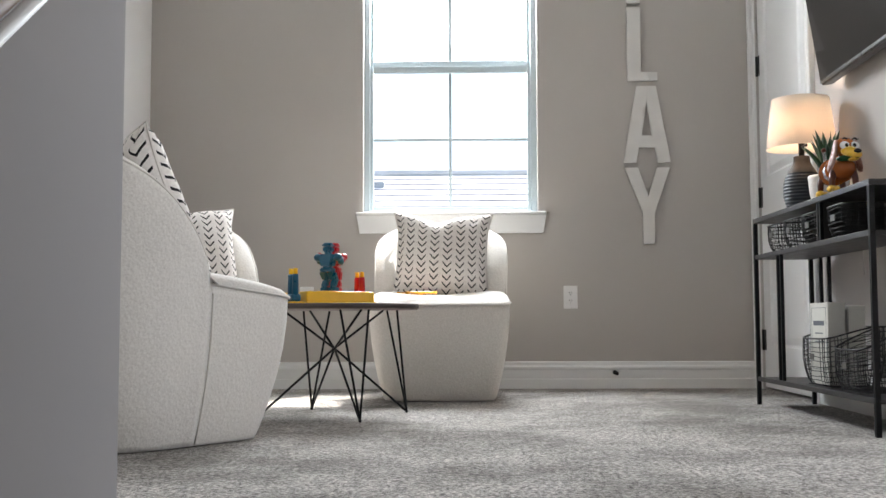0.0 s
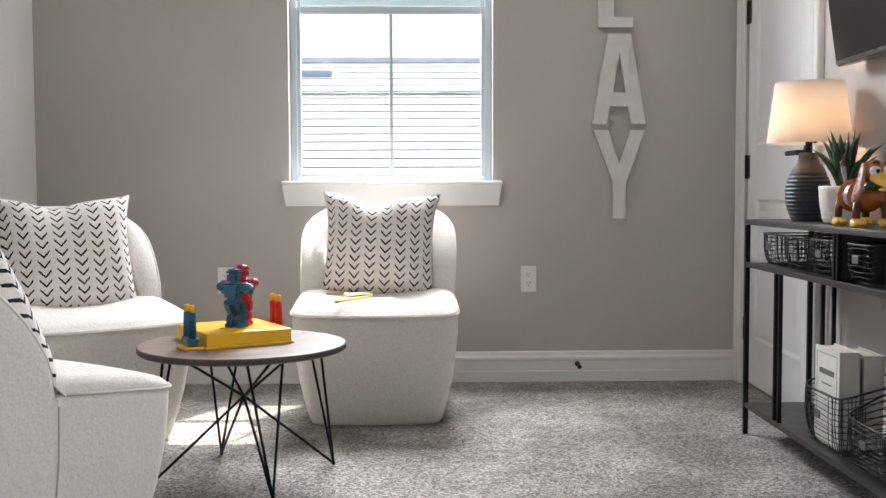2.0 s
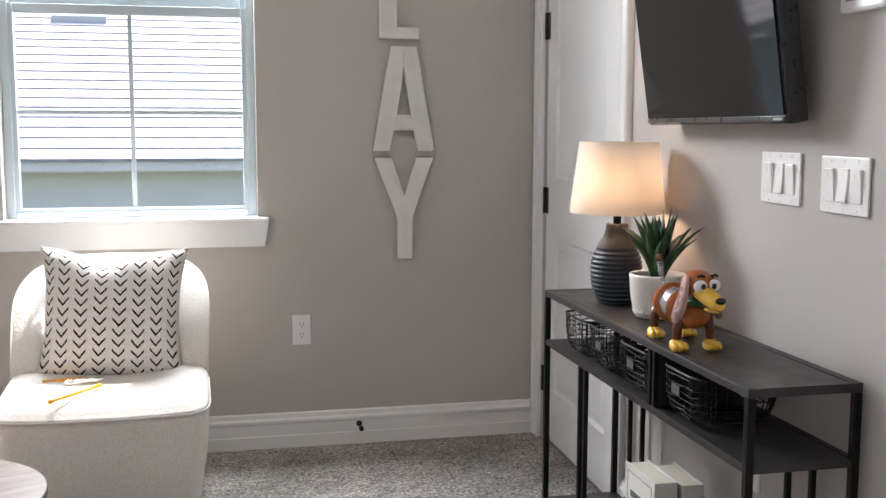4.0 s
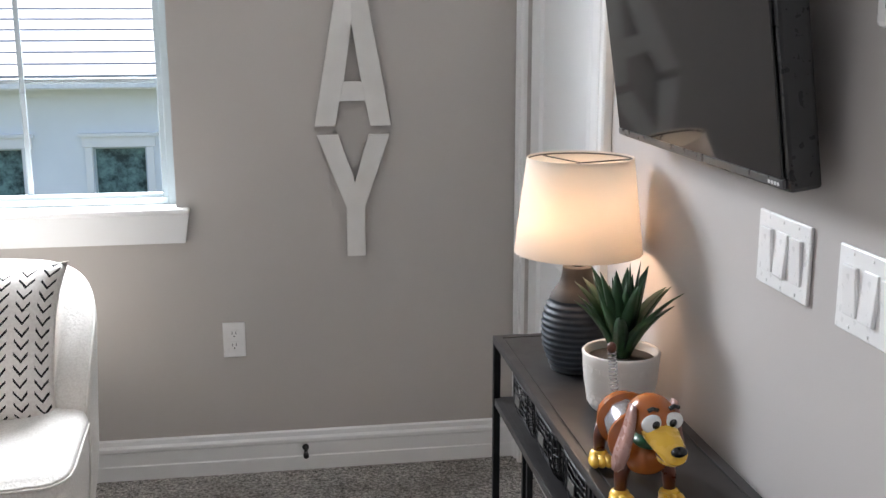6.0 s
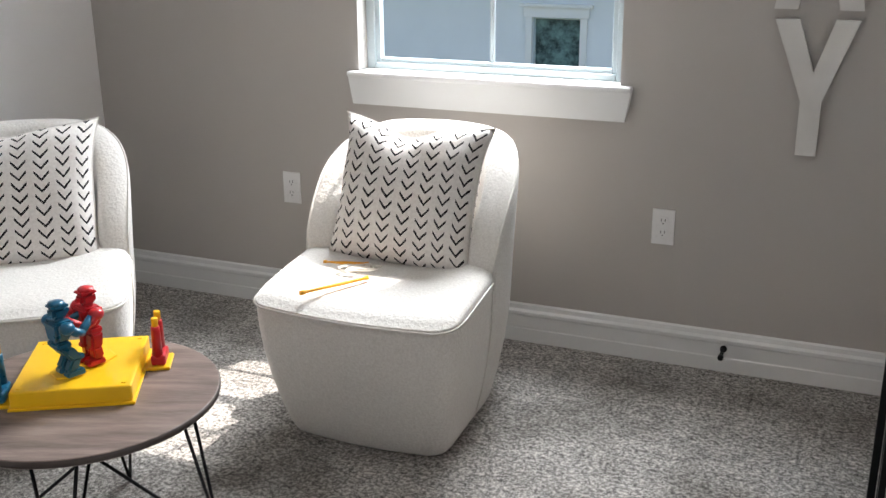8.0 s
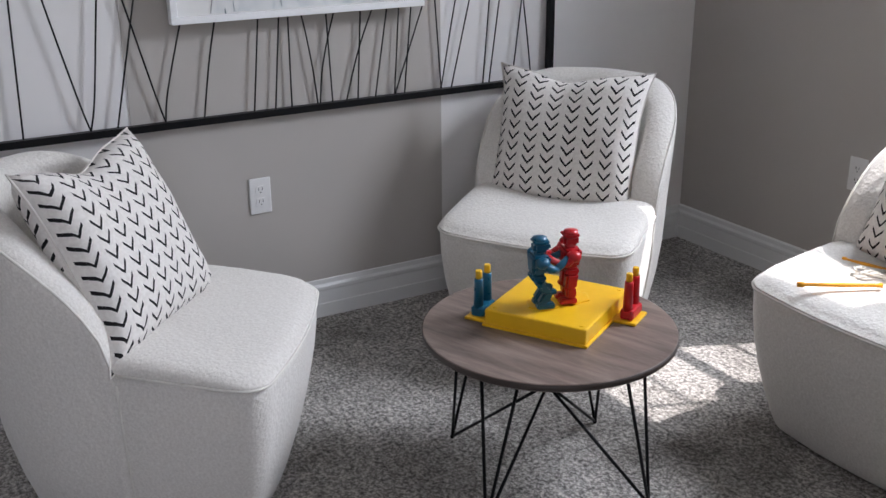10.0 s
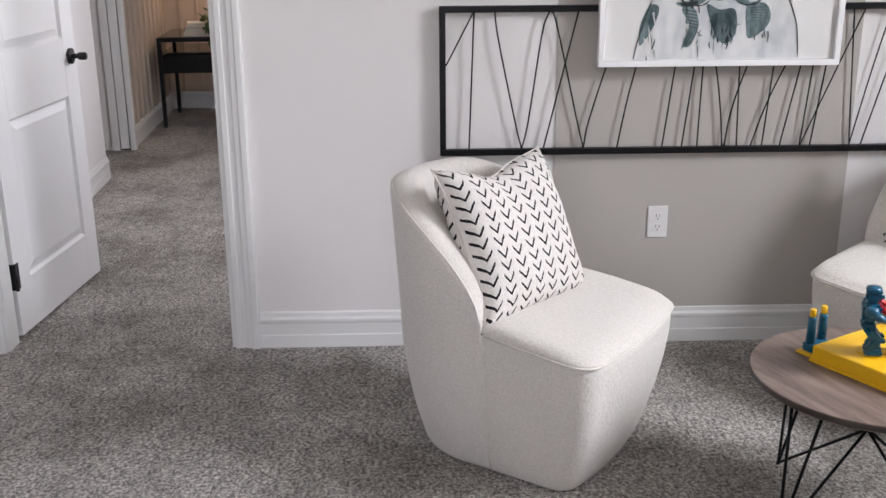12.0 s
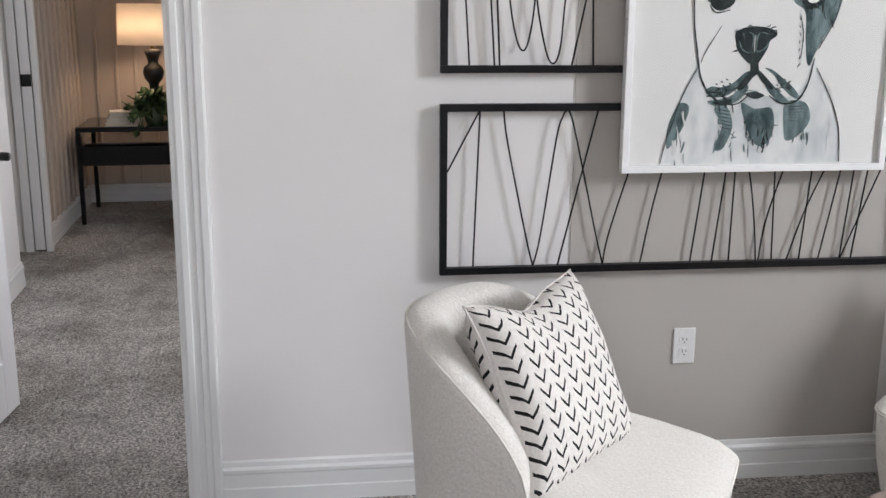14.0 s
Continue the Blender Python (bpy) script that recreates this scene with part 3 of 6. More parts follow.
for k in range(4):
    a = radians(5 + 90 * k)
    ft = Vector((0.278 * math.cos(a), 0.278 * math.sin(a), 0.006))
    b = bmesh.new()
    for da in (-13, 13):
        rod(b, ft, (0.226 * math.cos(a + radians(da)), 0.226 * math.sin(a + radians(da)), TZ - 0.022), 0.0042)
    node = Vector((0.006 * math.cos(a), 0.006 * math.sin(a), 0.235))
    rod(b, ft, node, 0.0042)
    rod(b, node, (-0.20 * math.cos(a + 0.16), -0.20 * math.sin(a + 0.16), TZ - 0.022), 0.0042)
    bmesh.ops.create_uvsphere(b, u_segments=8, v_segments=6, radius=0.0062, matrix=Matrix.Translation(ft))
    part("leg", b, BLACKM, tab)

# ---- boxing robots game ----
YEL = plain("yellow_plastic", (0.86, 0.49, 0.010), 0.34, var=0.03)
BLU = plain("teal_blue_plastic", (0.004, 0.090, 0.165), 0.3, var=0.05)
RED = plain("red_plastic", (0.50, 0.012, 0.018), 0.32, var=0.05)
BU = 29.8
game = empty("boxing_game", -0.566, 3.687, TZ, BU, "yellow boxing game board with control posts on the table", "toy")
b = bmesh.new()
box(b, -0.128, 0.128, -0.138, 0.138, 0.006, 0.044, bevel=0.004)
box(b, -0.133, 0.133, -0.143, 0.143, 0, 0.007, bevel=0.002)
for sx in (-1, 1):
    for sy in (-1, 1):
        bmesh.ops.create_cone(b, cap_ends=True, segments=12, radius1=0.006, radius2=0.005, depth=0.002, matrix=Matrix.Translation((sx * 0.110, sy * 0.120, 0.0447)))
part("board", b, YEL, game)
for u, v in ((-0.018, -0.05), (0.030, 0.022)):
    b = bmesh.new()
    lathe(b, [(0.042, 0.0440), (0.042, 0.047), (0.038, 0.048)], 6, (u, v), smooth=False)
    part("foot_plate", b, YEL, game)
for u, v, mt, s in ((-0.160, -0.085, BLU, -1), (0.160, 0.065, RED, 1)):
    b = bmesh.new()
    box(b, u - 0.028, u + 0.028, v - 0.042, v + 0.042, 0, 0.008, bevel=0.003)
    part("corner_pad", b, YEL, game)
    b = bmesh.new()
    box(b, u - 0.016, u + 0.018, v - 0.034, v + 0.034, 0.0085, 0.034, bevel=0.006)
    for dv in (-0.022, 0.022):
        lathe(b, [(0.0120, 0.03), (0.0108, 0.095), (0.0100, 0.104)], 14, (u, v + dv))
    part("controller", b, mt, game, "teal blue control posts" if mt is BLU else "red control posts")
    for dv in (-0.022, 0.022):
        b = bmesh.new()
        lathe(b, [(0.0080, 0.1042), (0.0080, 0.123), (0.0070, 0.1245)], 12, (u, v + dv))
        part("push_button", b, YEL, game)


def robot(mat, label, x, y, rz, bend=0.0):
    """A boxing figure facing -y; bend: how deep it sits in its knees."""
    e = new("toy_robot")
    e.matrix_basis = pose(x, y, TZ + 0.048, 0, 0, rz) @ Matrix.Diagonal((1.12, 1.12, 0.92, 1))
    tagged(e, label, "toy")

    def seg(bm, x0, x1, y0, y1, z0, z1, k=1.0, bev=0.004, lean=0.0):
        vs = box(bm, x0, x1, y0, y1, z0, z1)
        cx, cy = (x0 + x1) / 2, (y0 + y1) / 2
        for v_ in vs:
            if v_.co.z > (z0 + z1) / 2:
                v_.co.x = cx + (v_.co.x - cx) * k
                v_.co.y = cy + (v_.co.y - cy) * k + lean
        bmesh.ops.bevel(bm, geom=list({e_ for v_ in vs for e_ in v_.link_edges}), offset=bev, segments=2, affect="EDGES")

    kn, hip, drop = -0.012 * bend, 0.010 * bend, 0.006 * bend
    for sx in (-1, 1):
        bm = bmesh.new()
        seg(bm, sx * 0.015 - 0.0115, sx * 0.015 + 0.0115, -0.026, 0.014, 0, 0.015, 0.88, 0.003)
        part("foot", bm, mat, e)
        bm = bmesh.new()
        seg(bm, sx * 0.015 - 0.0105, sx * 0.015 + 0.0105, -0.011, 0.012, 0.0152, 0.044, 0.92, 0.004, kn)
        seg(bm, sx * 0.0145 - 0.0118, sx * 0.0145 + 0.0118, -0.013 + kn, 0.012 + kn, 0.040, 0.082 - drop, 1.08, 0.005, hip - kn)
        seg(bm, sx * 0.015 - 0.0085, sx * 0.015 + 0.0085, -0.017 + kn, 0.0 + kn, 0.037, 0.050, 0.9, 0.003)
        part("leg", bm, mat, e)
    bm = bmesh.new()
    seg(bm, -0.024, 0.024, -0.016 + hip, 0.015 + hip, 0.080 - drop, 0.096 - drop, 0.9)
    seg(bm, -0.020, 0.020, -0.016 + hip, 0.014 + hip, 0.0945 - drop, 0.148 - drop, 1.42, 0.007, -0.004 * bend)
    seg(bm, -0.013, 0.013, -0.022 + hip, -0.012 + hip, 0.112 - drop, 0.138 - drop, 1.1, 0.002)
    part("torso", bm, mat, e)
    for sx in (-1, 1):
        bm = bmesh.new()
        z = 0.136 - drop
        bmesh.ops.create_uvsphere(bm, u_segments=14, v_segments=10, radius=0.0155, matrix=Matrix.Translation((sx * 0.034, hip - 0.003, z)))
        tube(bm, [(sx * 0.037, hip - 0.004, z), (sx * 0.038, hip - 0.020, z - 0.016), (sx * 0.032, hip - 0.034, z - 0.022)], [0.0095, 0.0105, 0.009], 12)
        tube(bm, [(sx * 0.032, hip - 0.030, z - 0.022), (sx * 0.026, hip - 0.046, z - 0.010), (sx * 0.018, hip - 0.062, z + 0.003)], [0.009, 0.0085, 0.0075], 12)
        for f in bm.faces:
            f.smooth = True
        part("arm", bm, mat, e)
        bm = bmesh.new()
        seg(bm, sx * 0.016 - 0.0095, sx * 0.016 + 0.0095, hip - 0.079, hip - 0.060, z - 0.005, z + 0.014, 0.95, 0.005)
        part("fist", bm, mat, e)
    bm = bmesh.new()
    y0 = hip - 0.004 * bend
    lathe(bm, [(0.0, 0.143 - drop), (0.013, 0.143 - drop), (0.010, 0.158 - drop), (0.0, 0.159 - drop)], 14, (0, y0), cap=False)
    seg(bm, -0.0155, 0.0155, -0.018 + y0, 0.015 + y0, 0.154 - drop, 0.180 - drop, 0.96, 0.006)
    seg(bm, -0.0160, 0.0160, -0.0185 + y0, 0.0155 + y0, 0.179 - drop, 0.186 - drop, 0.97, 0.002)
    lathe(bm, [(0.0155, 0.1855 - drop), (0.0150, 0.192 - drop), (0.0, 0.194 - drop)], 16, (0, y0), cap=False)
    seg(bm, -0.005, 0.005, -0.024 + y0, -0.015 + y0, 0.162 - drop, 0.171 - drop, 0.8, 0.001)
    part("head", bm, mat, e)
    return e


robot(BLU, "teal blue plastic boxing robot figure standing on the yellow board", -0.549, 3.622, 160, 1.0)
robot(RED, "red plastic boxing robot figure standing on the yellow board", -0.541, 3.697, -20, 0.15)

# ---- jump rope on the seat ----
ORANGE = plain("orange_plastic", (0.85, 0.36, 0.01), 0.4)
ROPE = plain("white_cord", (0.8, 0.77, 0.7), 0.8)
rope = empty("jump_rope", -0.27, 4.36, 0.452, 0, "tangled jump rope with orange handles on the sunlit seat", "toy")
for p0, p1 in (((-0.036, -0.145, 0.002), (0.084, 0.015, 0.006)), ((-0.088, 0.082, 0.006), (0.036, 0.116, 0.006))):
    b = bmesh.new()
    d = (Vector(p1) - Vector(p0))
    tube(b, [Vector(p0) + d * k for k in (0, 0.06, 0.1, 0.5, 0.9, 1)], [0.006, 0.007, 0.0045, 0.0055, 0.0045, 0.0065], 10)
    part("grip", b, ORANGE, rope)
b = bmesh.new()
rr = random.Random(4)
tube(b, [(0.035 + 0.055 * math.cos(t * 0.55) * (0.6 + 0.4 * math.sin(t * 0.21)) + rr.uniform(-.004, .004), 0.065 + 0.035 * math.sin(t * 0.61) + rr.uniform(-.004, .004), 0.008 + 0.006 * math.sin(t * 0.9) ** 2) for t in range(46)], 0.0022, 5)
part("cord", b, ROPE, rope)

# ---- letters on the wall ----
LETTER = plain("white_painted_wood_letter", (0.66, 0.64, 0.61), 0.6, var=0.04, scale=12, bump=0.1, bscale=60)


def letter(name, polys, label):
    bm = bmesh.new()
    for q in polys:
        extrude_poly(bm, q, lambda u, v, w: (u, YW - 0.010 - w, v), 0.016)
    bmesh.ops.recalc_face_normals(bm, faces=bm.faces)
    ob = obj(name, bm, LETTER)
    return tagged(ob, label, "letter", "letters spelling PLAY down the wall")


letter("letter_l", [[(0.767, 1.547), (0.917, 1.547), (0.917, 1.590), (0.834, 1.590), (0.834, 1.925), (0.767, 1.925)]], "white wooden letter L hung on the greige wall")
letter("letter_a", [
    [(0.741, 1.130), (0.804, 1.130), (0.819, 1.207), (0.833, 1.266), (0.860, 1.440), (0.860, 1.519), (0.811, 1.519)],
    [(0.977, 1.130), (0.914, 1.130), (0.899, 1.207), (0.887, 1.266), (0.8603, 1.440), (0.8603, 1.519), (0.908, 1.519)],
    [(0.8192, 1.207), (0.8988, 1.207), (0.8868, 1.266), (0.8332, 1.266)]], "white wooden letter A hung on the greige wall")
letter("letter_y", [[(0.834, 0.719), (0.891, 0.719), (0.891, 0.875), (0.972, 1.103), (0.908, 1.103), (0.862, 0.958), (0.812, 1.103), (0.747, 1.103), (0.834, 0.875)]], "white wooden letter Y hung on the greige wall")
PB = [(0.834, 1.945), (0.834, 2.090), (0.875, 2.090)]
PB += [(0.875 + 0.115 * math.sin(radians(a)), 2.205 - 0.115 * math.cos(radians(a))) for a in range(15, 180, 15)]
PB += [(0.875, 2.320), (0.767, 2.320), (0.767, 1.945)]
letter("letter_p", [PB], "white wooden letter P hung on the greige wall")


# ---- outlets and switches ----
def plate(name, label, m, w=0.070, h=0.115, gang=0, category="outlet"):
    """A wall plate in its own x-z plane, facing -y."""
    e = new(name)
    e.matrix_basis = m
    tagged(e, label, category)
    part("cover_plate", bx(-w / 2, w / 2, -0.006, -0.0005, -h / 2, h / 2, bevel=0.0025), PLATE, e)
    if not gang:
        for zc in (-0.0195, 0.0195):
            bm = bmesh.new()
            pts = [(0.0165 * math.cos(a) * 1.0, max(-0.0135, min(0.0135, 0.0175 * math.sin(a))) + zc) for a in [2 * math.pi * k / 20 for k in range(20)]]
            extrude_poly(bm, pts, lambda u, v, w_: (u, -0.0060 - w_, v), 0.002)
            bmesh.ops.recalc_face_normals(bm, faces=bm.faces)
            r_ = part("receptacle", bm, PLATE, e)
            bm = bmesh.new()
            for xs in (-0.006, 0.006):
                box(bm, xs - 0.001, xs + 0.001, -0.0086, -0.0078, zc - 0.001, zc + 0.008)
            bmesh.ops.create_cone(bm, cap_ends=True, segments=10, radius1=0.0023, radius2=0.0023, depth=0.0008, matrix=Matrix.Translation((0, -0.0082, zc - 0.0075)) @ pose(0, 0, 0, 90))
            part("slots", bm, DARKSLOT, r_)
    for g in range(gang):
        xc = (g - (gang - 1) / 2) * 0.046
        tilt = 4 if g % 2 == 0 else -4
        bm = bx(-0.0165, 0.0165, -0.005, 0.001, -0.033, 0.033, bevel=0.0015)
        part("rocker", bm, PLATE, e, m=pose(xc, -0.0055, 0, tilt))
        for zz in (-0.048, 0.048):
            bm = bmesh.new()
            bmesh.ops.create_cone(bm, cap_ends=True, segments=10, radius1=0.003, radius2=0.002, depth=0.0012, matrix=Matrix.Translation((xc, -0.0066, zz)) @ pose(0, 0, 0, 90))
            part("screw", bm, PLATE, e)
    return e


plate("wall_outlet", "white double outlet low on the greige wall", pose(0.4675, YW, 0.454))
plate("wall_outlet", "white double outlet on the greige wall behind the chairs", pose(-0.858, YW, 0.454))
plate("wall_outlet", "white double outlet low on the greige band of the picture wall", TURN_L @ pose(XL + 0.004, 3.370, 0.454, 0, 0, 90))
plate("wall_outlet", "white double outlet low on the wall behind the console", TURN_R @ pose(XR, 3.345, 0.44, 0, 0, -90))
plate("light_switch", "white plate with three rocker switches under the television", TURN_R @ pose(XR, 3.268, 1.107, 0, 0, -90), 0.164, 0.112, 3, "switch")
plate("light_switch", "white plate with three rocker switches beside the first plate", TURN_R @ pose(XR, 3.026, 1.104, 0, 0, -90), 0.164, 0.112, 3, "switch")
th = empty("thermostat", XR, 2.98, 1.48, -90, "white square thermostat above the switches", "thermostat")
part("thermostat_body", bx(-0.07, 0.07, -0.022, -0.001, -0.05, 0.05, bevel=0.008), PLATE, th)
part("thermostat_screen", bx(-0.045, 0.045, -0.0245, -0.0225, -0.028, 0.030, bevel=0.001), plain("grey_screen", (0.25, 0.27, 0.27), 0.2), th)

ds = empty("door_stop", 0.682, YW - 0.0165, 0.080, 0, "black spring door stop screwed to the baseboard", "door stop")
b = bmesh.new()
tube(b, [(0.005 * math.cos(k * 0.9), -0.004 - 0.0011 * k, 0.005 * math.sin(k * 0.9)) for k in range(50)], 0.0013, 5)
part("spring", b, BLACKP, ds)
b = bmesh.new()
rod(b, (0, 0, 0), (0, -0.005, 0), 0.011, 14)
part("mount", b, BLACKP, ds)
b = bmesh.new()
rod(b, (0, -0.058, -0.002), (0, -0.072, -0.003), 0.009, 14)
part("tip", b, BLACKP, ds)


# ---- console table ----
CX0, CX1, CY0, CY1 = 1.103, 1.338, 2.915, 4.120
con = empty("console_table", (CX0 + CX1) / 2, (CY0 + CY1) / 2, 0, 0, "long narrow black metal console table with three shelves", "console table")
CM = pose(-(CX0 + CX1) / 2, -(CY0 + CY1) / 2, 0)


def cpart(name, bm, mat=SHELFM):
    bmesh.ops.transform(bm, matrix=CM, verts=bm.verts)
    return part(name, bm, mat, con)


LT = 0.016
for x in (CX0, CX1 - LT):
    for y in (CY0, CY1 - LT):
        cpart("leg", bx(x, x + LT, y, y + LT, 0.0, 0.7225, bevel=0.0015), BLACKM)
for nm, zt, th_ in (("top_shelf", 0.741, 0.018), ("middle_shelf", 0.592, 0.014), ("bottom_shelf", 0.108, 0.014)):
    b = bmesh.new()
    if nm == "top_shelf":
        box(b, CX0, CX1, CY0, CY1, zt - th_, zt - 0.004, bevel=0.001)
        for x0, x1, y0, y1 in ((CX0, CX0 + 0.019, CY0, CY1), (CX1 - 0.019, CX1, CY0, CY1), (CX0 + 0.0195, CX1 - 0.0195, CY0, CY0 + 0.019), (CX0 + 0.0195, CX1 - 0.0195, CY1 - 0.019, CY1)):
            cpart("shelf_rim", bx(x0, x1, y0, y1, zt - 0.0038, zt, bevel=0.001))
        box(b, CX0 + 0.0215, CX1 - 0.0215, CY0 + 0.0215, CY1 - 0.0215, zt - 0.0038, zt - 0.0012, bevel=0.001)
    else:
        box(b, CX0 + LT + 0.0005, CX1 - LT - 0.0005, CY0 + 0.002, CY1 - 0.002, zt - th_, zt, bevel=0.001)
        box(b, CX0 + 0.002, CX0 + LT, CY0 + LT + 0.0005, CY1 - LT - 0.0005, zt - th_, zt + 0.003, bevel=0.001)
        box(b, CX1 - LT, CX1 - 0.002, CY0 + LT + 0.0005, CY1 - LT - 0.0005, zt - th_, zt + 0.003, bevel=0.001)
    cpart(nm, b)
for y in (3.335, 3.358):
    cpart("divider_post", bx(CX0 + 0.002, CX0 + 0.014, y, y + 0.012, 0.5955, 0.7225, bevel=0.001), BLACKM)
cpart("divider_panel", bx(CX0 + 0.015, CX1 - 0.020, 3.338, 3.366, 0.5925, 0.7225, bevel=0.001))
for x, y in ((CX0 + 0.002, 3.815), (CX0 + 0.002, 3.775), (CX1 - 0.014, 3.99), (CX1 - 0.014, 3.90), (CX1 - 0.014, 3.14), (CX1 - 0.014, 3.05)):
    cpart("side_bar", bx(x, x + 0.012, y, y + 0.012, 0.1115, 0.5775, bevel=0.001), BLACKM)

WIRE = plain("black_basket_wire", (0.016, 0.016, 0.017), 0.45, 0.4)
TAGM = plain("dull_metal_tag", (0.14, 0.135, 0.125), 0.45, 0.5)


def wire_basket(x, y, z, w, l, h, seed, label, front=None, step=0.016):
    """Rounded wire basket, w along x, l along y; front: lower height of the room side."""
    rnd = random.Random(seed)
    e = empty("wire_basket", x, y, z, 0, label, "basket", "wire baskets on the console")
    front = front or h

    def outline(k, n=36):
        out = []
        for i in range(n):
            a = 2 * math.pi * i / n
            c, s = math.cos(a), math.sin(a)
            p = 0.35
            out.append((math.copysign(abs(c) ** p, c) * w / 2 * k, math.copysign(abs(s) ** p, s) * l / 2 * k))
        return out

    def top(px):
        f = min(1, max(0, (px + w / 2) / w * 1.4))
        return front + (h - front) * f

    def prof(f):
        return 0.80 + 0.20 * min(1, f * 2.2) ** 0.5
    b_ = bmesh.new()
    tube(b_, [(px, py, top(px)) for px, py in outline(1.0)], 0.0030, 6, closed=True)
    part("rim", b_, WIRE, e)
    b_ = bmesh.new()
    nh = max(4, int(h / step))
    for k in range(nh):
        f = (k + 0.0) / nh
        tube(b_, [(px * prof(f), py * prof(f), 0.003 + top(px) * f + (rnd.uniform(-0.003, 0.003) if k else 0)) for px, py in outline(1.0, 28)], 0.0014, 4, closed=True)
    nv = int(2 * (w + l) / (step * 1.15))
    for k in range(nv):
        ol = outline(1.0, nv)
        px, py = ol[k]
        j = rnd.uniform(-0.006, 0.006)
        tube(b_, [(px * prof(f) + j * math.sin(3 * f), py * prof(f) + j * math.sin(3 * f + 1), 0.003 + top(px) * f) for f in (0, 0.12, 0.3, 0.55, 0.8, 1.0)], 0.0014, 4)
    for k in range(6):
        yy = (k / 5 - 0.5) * l * 0.78
        rod(b_, (-w * 0.4, yy, 0.003), (w * 0.4, yy, 0.003), 0.0014, 4)
    part("wire_mesh", b_, WIRE, e)
    b_ = bmesh.new()
    zt = front * 0.62
    box(b_, -w / 2 - 0.006, -w / 2 - 0.003, -0.019, 0.019, zt - 0.010, zt + 0.010, bevel=0.001)
    part("label_holder", b_, TAGM, e)
    return e


for i, yy in enumerate((3.905, 3.700, 3.490)):
    wire_basket(1.215, yy, 0.596, 0.195, 0.190, 0.102, 10 + i, "small black wire basket on the console's middle shelf", step=0.0135)
wire_basket(1.215, 3.240, 0.596, 0.195, 0.175, 0.102, 14, "small black wire basket beside the shelf divider", step=0.0135)
wire_basket(1.215, 3.470, 0.112, 0.20, 0.28, 0.20, 20, "black wire basket holding two large books", front=0.16, step=0.019)
wire_basket(1.215, 3.170, 0.112, 0.20, 0.26, 0.20, 21, "empty black wire basket on the console's bottom shelf", front=0.13, step=0.019)

PAPER = plain("cream_paper_edges", (0.62, 0.57, 0.47), 0.8, scale=3)
COVER = plain("white_book_cover", (0.62, 0.61, 0.56), 0.5, var=0.03)
PRINTG = plain("grey_print", (0.10, 0.11, 0.13), 0.6)


def book(m, w, h, d, label, spine=True):
    """Standing book: thickness w along x, height h, depth d along y; its front cover looks along -y."""
    e = new("book")
    e.matrix_basis = m
    tagged(e, label, "book", "books in the wire basket")
    b_ = bmesh.new()
    box(b_, 0, w, 0, 0.004, 0, h, bevel=0.001)
    box(b_, 0, w, d - 0.004, d, 0, h, bevel=0.001)
    box(b_, w - 0.004, w, 0.0042, d - 0.0042, 0, h, bevel=0.001)
    part("cover", b_, COVER, e)
    part("pages", bx(0.004, w - 0.0045, 0.0045, d - 0.0045, 0.004, h - 0.005), PAPER, e)
    b_ = bmesh.new()
    for x0, x1, z0, z1 in ((0.016, w - 0.016, h - 0.018, h - 0.0165), (0.016, w - 0.016, 0.05, 0.0515), (0.016, 0.0175, 0.0515, h - 0.018), (w - 0.0175, w - 0.016, 0.0515, h - 0.018)):
        box(b_, x0, x1, -0.0008, -0.0002, z0, z1)
    for k, ww in enumerate((0.6, 0.42, 0.5)):
        box(b_, w / 2 - w * ww / 2, w / 2 + w * ww / 2, -0.0008, -0.0002, h * 0.72 - k * 0.028, h * 0.72 - k * 0.028 + (0.016 if k == 0 else 0.004))
    part("print", b_, PRINTG, e)
    return e


book(pose(1.143, 3.575, 0.118, 0, 0, -90), 0.175, 0.275, 0.058, "large white book standing in the wire basket")
book(pose(1.215, 3.570, 0.118, 0, 0, -91), 0.170, 0.265, 0.055, "second white book standing behind the first")

# ---- table lamp ----
LX, LY, LZ = 1.226, 3.870, 0.7415


def cloth_shade(name, c, emit):
    m = Mat(name, c, 0.9, spec=0.1)
    m.bump(m.noise(500, 2), 0.1, 0.0005)
    t = m.n("ShaderNodeBsdfTranslucent")
    t.inputs[0].default_value = (*c, 1)
    mx = m.n("ShaderNodeMixShader")
    mx.inputs[0].default_value = emit
    out = m.t.nodes["Material Output"]
    m.link(m.b.outputs[0], mx.inputs[1])
    m.link(t.outputs[0], mx.inputs[2])
    m.link(mx.outputs[0], out.inputs[0])
    return m.m


SHADE = cloth_shade("warm_white_linen", (0.86, 0.80, 0.72), 0.45)
SHADE2 = cloth_shade("cream_linen", (0.86, 0.80, 0.72), 0.45)
NAVY = plain("ribbed_blue_black_ceramic", (0.012, 0.018, 0.027), 0.52, var=0.2, scale=25, bump=0.1, bscale=90)
GREYC = plain("unglazed_grey_ceramic", (0.045, 0.038, 0.034), 0.7, var=0.12, scale=30, bump=0.2, bscale=150)
lamp_t = empty("table_lamp", LX, LY, LZ, 0, "lit table lamp, ribbed dark ceramic base, white linen shade", "lamp")
prof = []
for k in range(61):
    z = 0.150 * k / 60
    r = 0.049 + 0.021 * math.sin(min(1, z / 0.075) * math.pi / 2) - (0.016 * ((z - 0.095) / 0.055) ** 2 if z > 0.095 else 0)
    prof.append((r + 0.0018 * math.cos(k / 60 * 2 * math.pi * 12), z))
b = bmesh.new()
lathe(b, [(0.0, 0.0), (0.044, 0.0)] + prof, 40, cap=False)
